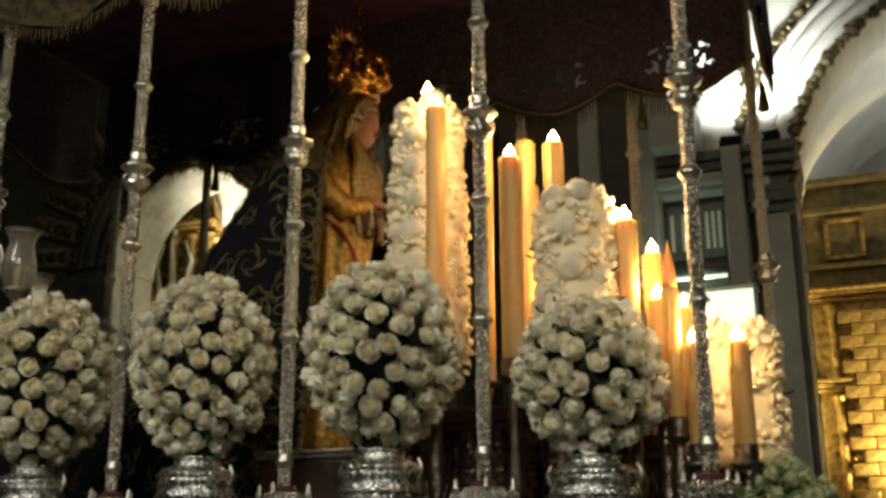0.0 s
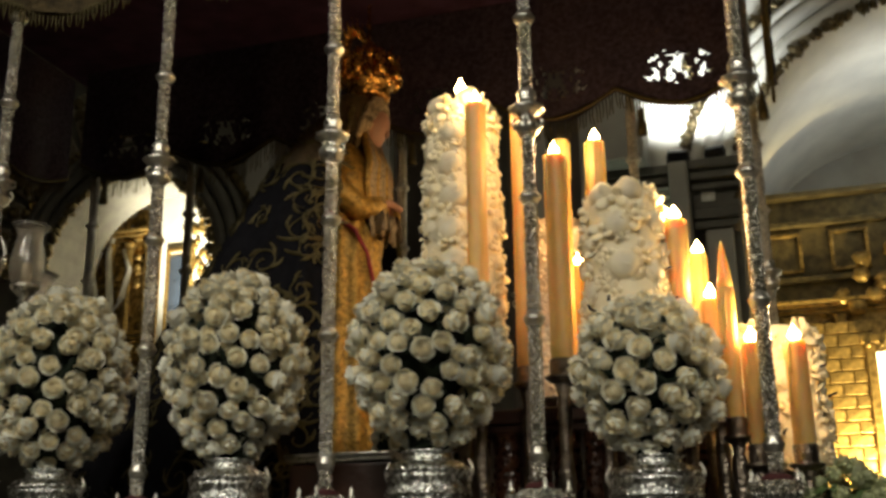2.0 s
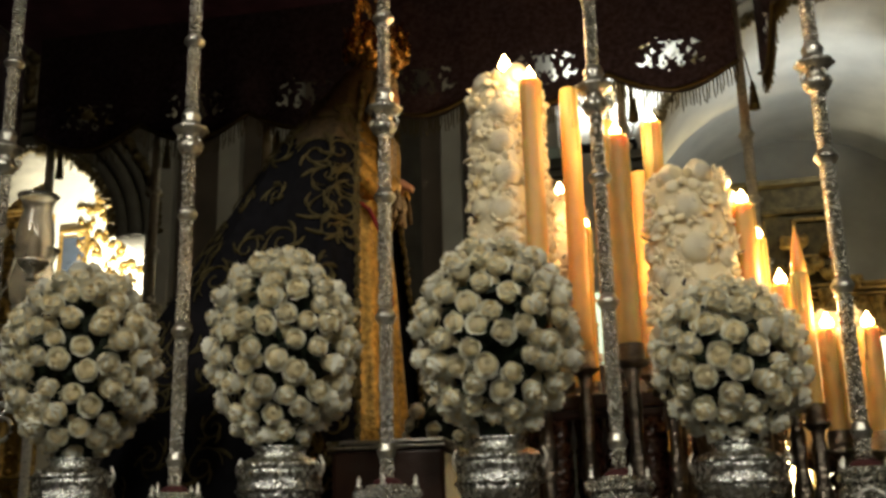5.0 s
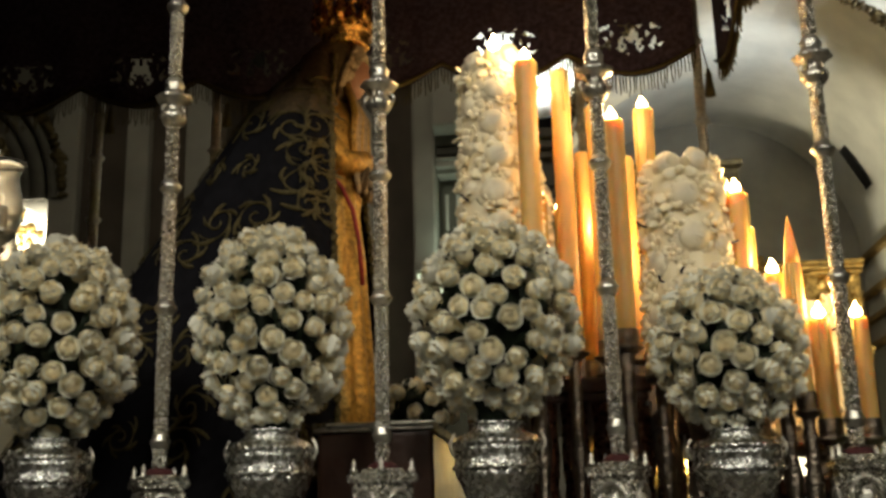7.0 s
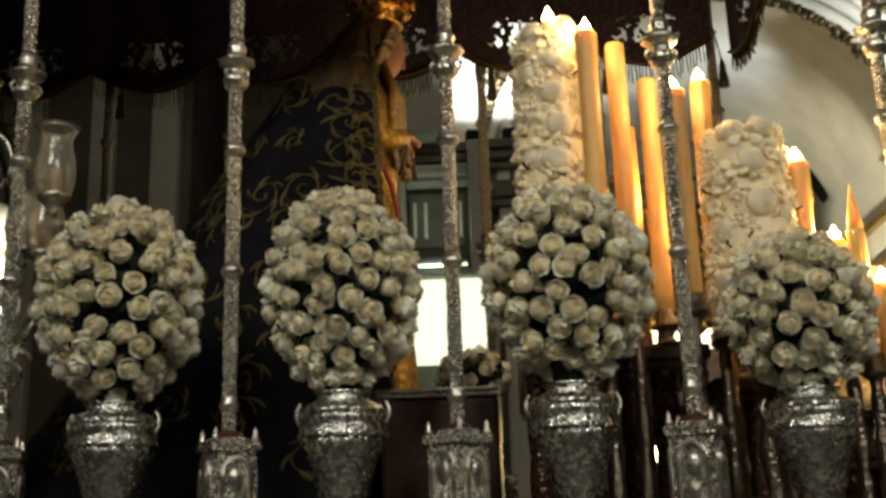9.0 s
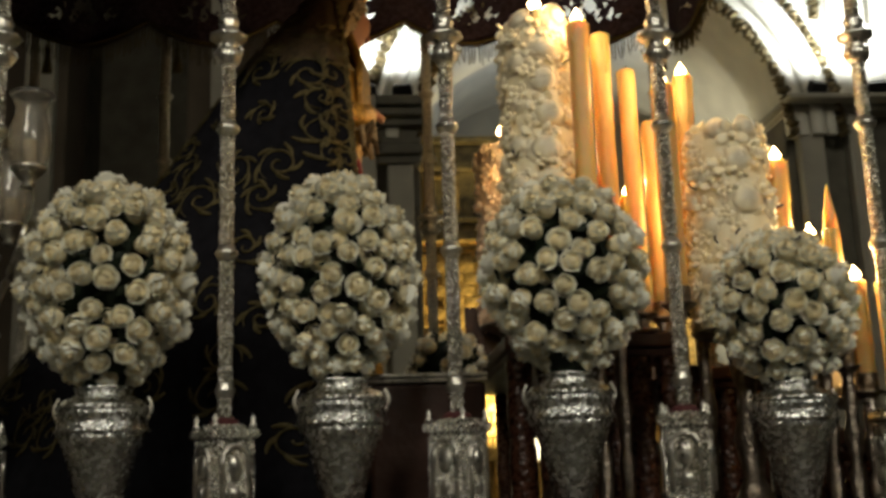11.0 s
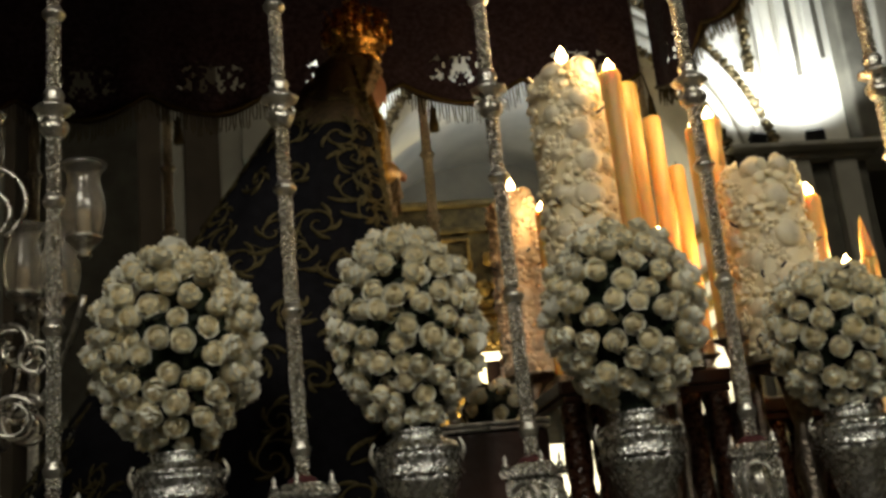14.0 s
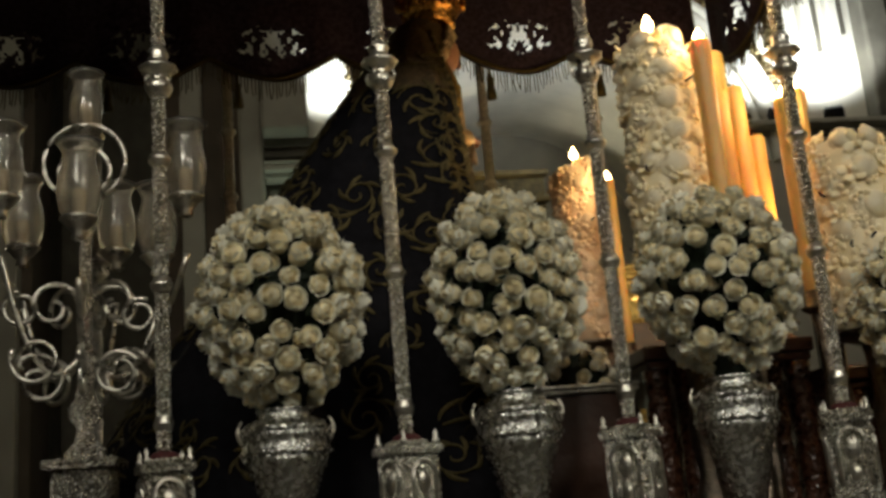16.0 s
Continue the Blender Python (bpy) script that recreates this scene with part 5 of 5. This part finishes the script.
# crown with a halo of rays
cr = thing("gold_crown", (SX + 0.075, SY, 3.568), "tall openwork gold crown with a rayed halo", "crown")
part("circlet", mesh_of("circlet", *lathe([(0.080, -0.03), (0.088, -0.022), (0.086, 0.012), (0.098, 0.03), (0.106, 0.036), (0.098, 0.040), (0.078, 0.030)], 32, 8, 0.03), GOLD), cr)
for q in range(8):
    a = 2 * math.pi * q / 8
    rib = [((0.090 + 0.048 * math.sin(math.pi * t * 0.9)) * (1 - 0.55 * t), 0, 0.03 + 0.17 * t) for t in [s / 9 for s in range(10)]]
    leaf = shift(blob(0.014, 0.026, 0.034, q, 0.9, 6, 8), (0.125, 0, 0.075))
    leaf2 = shift(blob(0.012, 0.022, 0.026, q + 9, 0.9, 6, 8), (0.105, 0, 0.135))
    part("rib", mesh_of("rib", *shift(join(tube(rib, 0.008, 7), leaf, leaf2), pose(0, 0, 0, 0, 0, math.degrees(a))), GOLD), cr)
for q in range(16):
    a = 22.5 * q
    crest = join(shift(blob(0.010, 0.020, 0.036, q + 20, 0.8, 6, 8), (0.104, 0, 0.068)), shift(blob(0.009, 0.017, 0.022, q + 50, 0.8, 6, 8), (0.118, 0, 0.112 + 0.02 * (q % 2))), tube([(0.098, 0, 0.03), (0.110, 0, 0.085), (0.128, 0, 0.150 + 0.02 * (q % 2))], 0.006, 6, 0.5))
    part("crest_leaf", mesh_of("crest_leaf", *shift(crest, pose(0, 0, 0, 0, 0, a)), GOLD), cr)
part("orb", mesh_of("orb", *join(shift(blob(0.024, 0.024, 0.024, 1, 0.05, 8, 12), (0, 0, 0.215)), block(-0.005, 0.005, -0.005, 0.005, 0.235, 0.40, 0.001), block(-0.004, 0.004, -0.018, 0.018, 0.300, 0.310, 0.001)), GOLD), cr)
hoop = tube([(-0.03, 0.150 * math.sin(t), 0.10 + 0.150 * math.cos(t)) for t in [radians(-125 + 250 * s / 36) for s in range(37)]], 0.007, 7)
part("halo_ring", mesh_of("halo_ring", *hoop, GOLD), cr)
for s in range(31):
    t = radians(-120 + 8 * s)
    r1 = 0.225 if s % 2 else 0.195
    part("ray", mesh_of("ray", *tube([(-0.03, 0.150 * math.sin(t), 0.10 + 0.150 * math.cos(t)), (-0.03, r1 * math.sin(t), 0.10 + r1 * math.cos(t))], 0.008, 5, 0.2), GOLD), cr)

# ---- tail candelabrum ----
cd = thing("candelabrum", (-2.755, 2.92, DECK), "silver candelabrum with scrolled arms and etched glass shades", "candelabrum")
part("base", mesh_of("base", *join(block(-0.105, 0.105, -0.105, 0.105, -DROP, 0.02 - DROP, 0.006), block(-0.075, 0.075, -0.075, 0.075, 0.0202 - DROP, 0.165, 0.014), block(-0.095, 0.095, -0.095, 0.095, 0.1652, 0.19, 0.007)), SILVER, smooth=False), cd)
shaft = [(0.05, 0.19), (0.055, 0.21), (0.03, 0.235), (0.022, 0.27), (0.042, 0.30), (0.045, 0.33), (0.028, 0.35), (0.018, 0.42), (0.026, 0.46), (0.016, 0.50), (0.02, 0.60), (0.034, 0.63), (0.016, 0.66), (0.014, 0.80), (0.03, 0.83), (0.014, 0.86), (0.012, 1.02)]
part("shaft", mesh_of("shaft", *lathe(shaft, 20, 8, 0.04), SILVER), cd)


def shade(x, y, z, k, owner):
    """An etched glass shade on a silver cup, with a candle stump inside."""
    cup = part("cup", mesh_of("cup", *lathe([(0.012, -0.06), (0.02, -0.052), (0.014, -0.04), (0.032, -0.022), (0.046, -0.006), (0.048, 0.0), (0.04, 0.004)], 18, 6, 0.05), SILVER_PLAIN), owner, "", (x, y, z))
    wall = [(0.036, 0.006), (0.044, 0.030), (0.047, 0.06), (0.043, 0.095), (0.035, 0.125), (0.034, 0.140), (0.042, 0.160), (0.052, 0.172)]
    inner = [(r - 0.0025, q) for r, q in reversed(wall)]
    pr = [(r * k, q * k) for r, q in wall + inner]
    vv, ff = lathe(pr, 22, 11, 0.015)
    part("glass_shade", mesh_of("glass_shade", vv, ff[:-2], GLASS), cup, "clear etched glass shade").visible_shadow = False
    part("candle_stump", mesh_of("candle_stump", *lathe([(0.018, 0.002), (0.018, 0.075), (0.012, 0.08), (0.003, 0.078)], 12), STUMP), cup, "short dull candle stump")
    return cup


ARMS = ((-22, 0.31, 0.87), (-84, 0.19, 0.80), (-158, 0.22, 0.90), (-215, 0.25, 0.82), (24, 0.20, 0.76), (80, 0.24, 0.82))
for ang, R, top in ARMS:
    sp = []
    for s in range(25):
        t = s / 24
        sp.append((0.02 + (R - 0.02) * t, 0, 0.46 + 0.10 * math.sin(-2.6 * t * (1 - 0.35 * t)) + (top - 0.06 - 0.46) * t ** 2.4))
    curl = [(0.12 + (0.014 + 0.062 * (1 - q / 26)) * math.cos(0.5 + q * 0.36), 0, 0.40 + (0.014 + 0.062 * (1 - q / 26)) * math.sin(0.5 + q * 0.36)) for q in range(27)]
    curl2 = [(0.085 + (0.014 + 0.06 * (1 - q / 22)) * math.cos(3 - q * 0.34), 0, 0.60 + (0.014 + 0.06 * (1 - q / 22)) * math.sin(3 - q * 0.34)) for q in range(23)]
    m = pose(0, 0, 0, 0, 0, ang)
    arm = part("arm", mesh_of("arm", *shift(join(tube(sp, 0.008, 8), tube(curl, 0.009, 7, 0.6), tube(curl2, 0.009, 7, 0.6)), m), SILVER_PLAIN), cd, "scrolled silver arm")
    p = m @ Vector((R, 0, top))
    shade(p.x, p.y, p.z, 1.22, arm)
shade(0, 0, 1.12, 1.0, cd)
for sg, rad, zc in ((1, 0.112, 1.015), (1, 0.070, 0.985)):
    part("hoop", mesh_of("hoop", *tube([(rad * math.cos(t), -0.02, zc + rad * math.sin(t)) for t in [radians(-60 + 300 * s / 30) for s in range(31)]], 0.007, 7), SILVER_PLAIN), cd, "open silver scroll hoop")

for hx, hy, hz, hr, hp in ((0.10, -0.10, 0.40, 0.060, 20), (-0.11, -0.09, 0.45, 0.065, 150), (0.15, -0.06, 0.56, 0.045, 60), (-0.16, -0.04, 0.60, 0.050, 100)):
    part("scroll_loop", mesh_of("scroll_loop", *tube([(hx + hr * (1 - 0.012 * q) * math.cos(radians(hp + 13 * q)), hy, hz + hr * (1 - 0.012 * q) * math.sin(radians(hp + 13 * q))) for q in range(34)], 0.008, 7, 0.6), SILVER_PLAIN), cd, "open silver scroll")

# small cream flowers along the rim of the float
fr = thing("flower_frieze", (0, 0, TABLE), "low frieze of small cream flowers and pale leaves on the rim", "flowers", kind="stuff")
rng = random.Random(8)
dots, leafs = [], []
for i in range(230):
    x = rng.uniform(-3.4, 0.3)
    y = 2.55 + rng.uniform(-0.035, 0.03)
    s = rng.uniform(0.6, 1.2)
    dots.append(shift(blob(0.018 * s, 0.018 * s, 0.015 * s, i, 0.7, 5, 7), (x, y, rng.uniform(-0.07, -0.03))))
for i in range(260):
    x = rng.uniform(-3.4, 0.3)
    d = Vector((rng.uniform(-1, 1), rng.uniform(-0.4, 0.3), rng.uniform(0.0, 1))).normalized() * rng.uniform(0.02, 0.045)
    p = Vector((x, 2.55 + rng.uniform(-0.03, 0.03), -0.06))
    q = d.cross(Vector((0, 1, 0))).normalized() * 0.008
    leafs.append(([p, p + d * 0.5 + q, p + d, p + d * 0.5 - q], [(0, 1, 2, 3)]))
part("blossoms", mesh_of("blossoms", *join(*dots), FILLER), fr, "small cream blossoms")
part("leaves", mesh_of("leaves", *join(*leafs), LEAF_PALE), fr, "pale green leaves")

# low cluster of roses on the pedestal, and pale flowers at the front corner
def posy(name, x, y, z, rx, rz, n, k, label, seed, mats=None):
    rng = random.Random(seed)
    ob = thing(name, (x, y, z), label, "flowers")
    part("foliage", mesh_of("foliage", *join(shift(blob(rx * 0.8, rx * 0.8, rz * 0.8, seed, 0.3, 8, 12), (0, 0, rz * 0.75)), shift(leaves_piece(140, rx, rz, rng, 0.03), (0, 0, rz * 0.8))), LEAF_PALE if mats else LEAF), ob, "leaves between the flowers")
    for i in range(n):
        w = 1 - 1.5 * (i + 0.5) / n
        a = i * 2.39996 + rng.uniform(-0.2, 0.2)
        q = math.sqrt(max(0, 1 - w * w))
        d = Vector((q * math.cos(a), q * math.sin(a), w))
        c = Vector((d.x * rx, d.y * rx, rz * 0.8 + d.z * rz)) * rng.uniform(0.93, 1.08)
        m = Matrix.Translation(c) @ (d + Vector((rng.gauss(0, 0.2), rng.gauss(0, 0.2), 0.1))).to_track_quat("Z", "Y").to_matrix().to_4x4() @ Matrix.Diagonal((*[k * rng.uniform(0.85, 1.2)] * 3, 1))
        part("flower", (mats or ROSES)[rng.randrange(len(mats or ROSES))], ob, "", m)
    return ob


posy("rose_posy", -1.315, 3.30, DECK + 0.30, 0.10, 0.085, 20, 0.85, "low posy of cream roses on the pedestal", 3)
pale = []
for me in ROSES[:3]:
    q = me.copy()
    q.materials.clear()
    q.materials.append(FILLER)
    q.materials.append(FILLER)
    pale.append(q)
posy("pale_flower_bunch", -0.015, 2.86, TABLE, 0.140, 0.165, 64, 0.72, "bunch of pale yellow green flowers at the front corner", 6, pale)
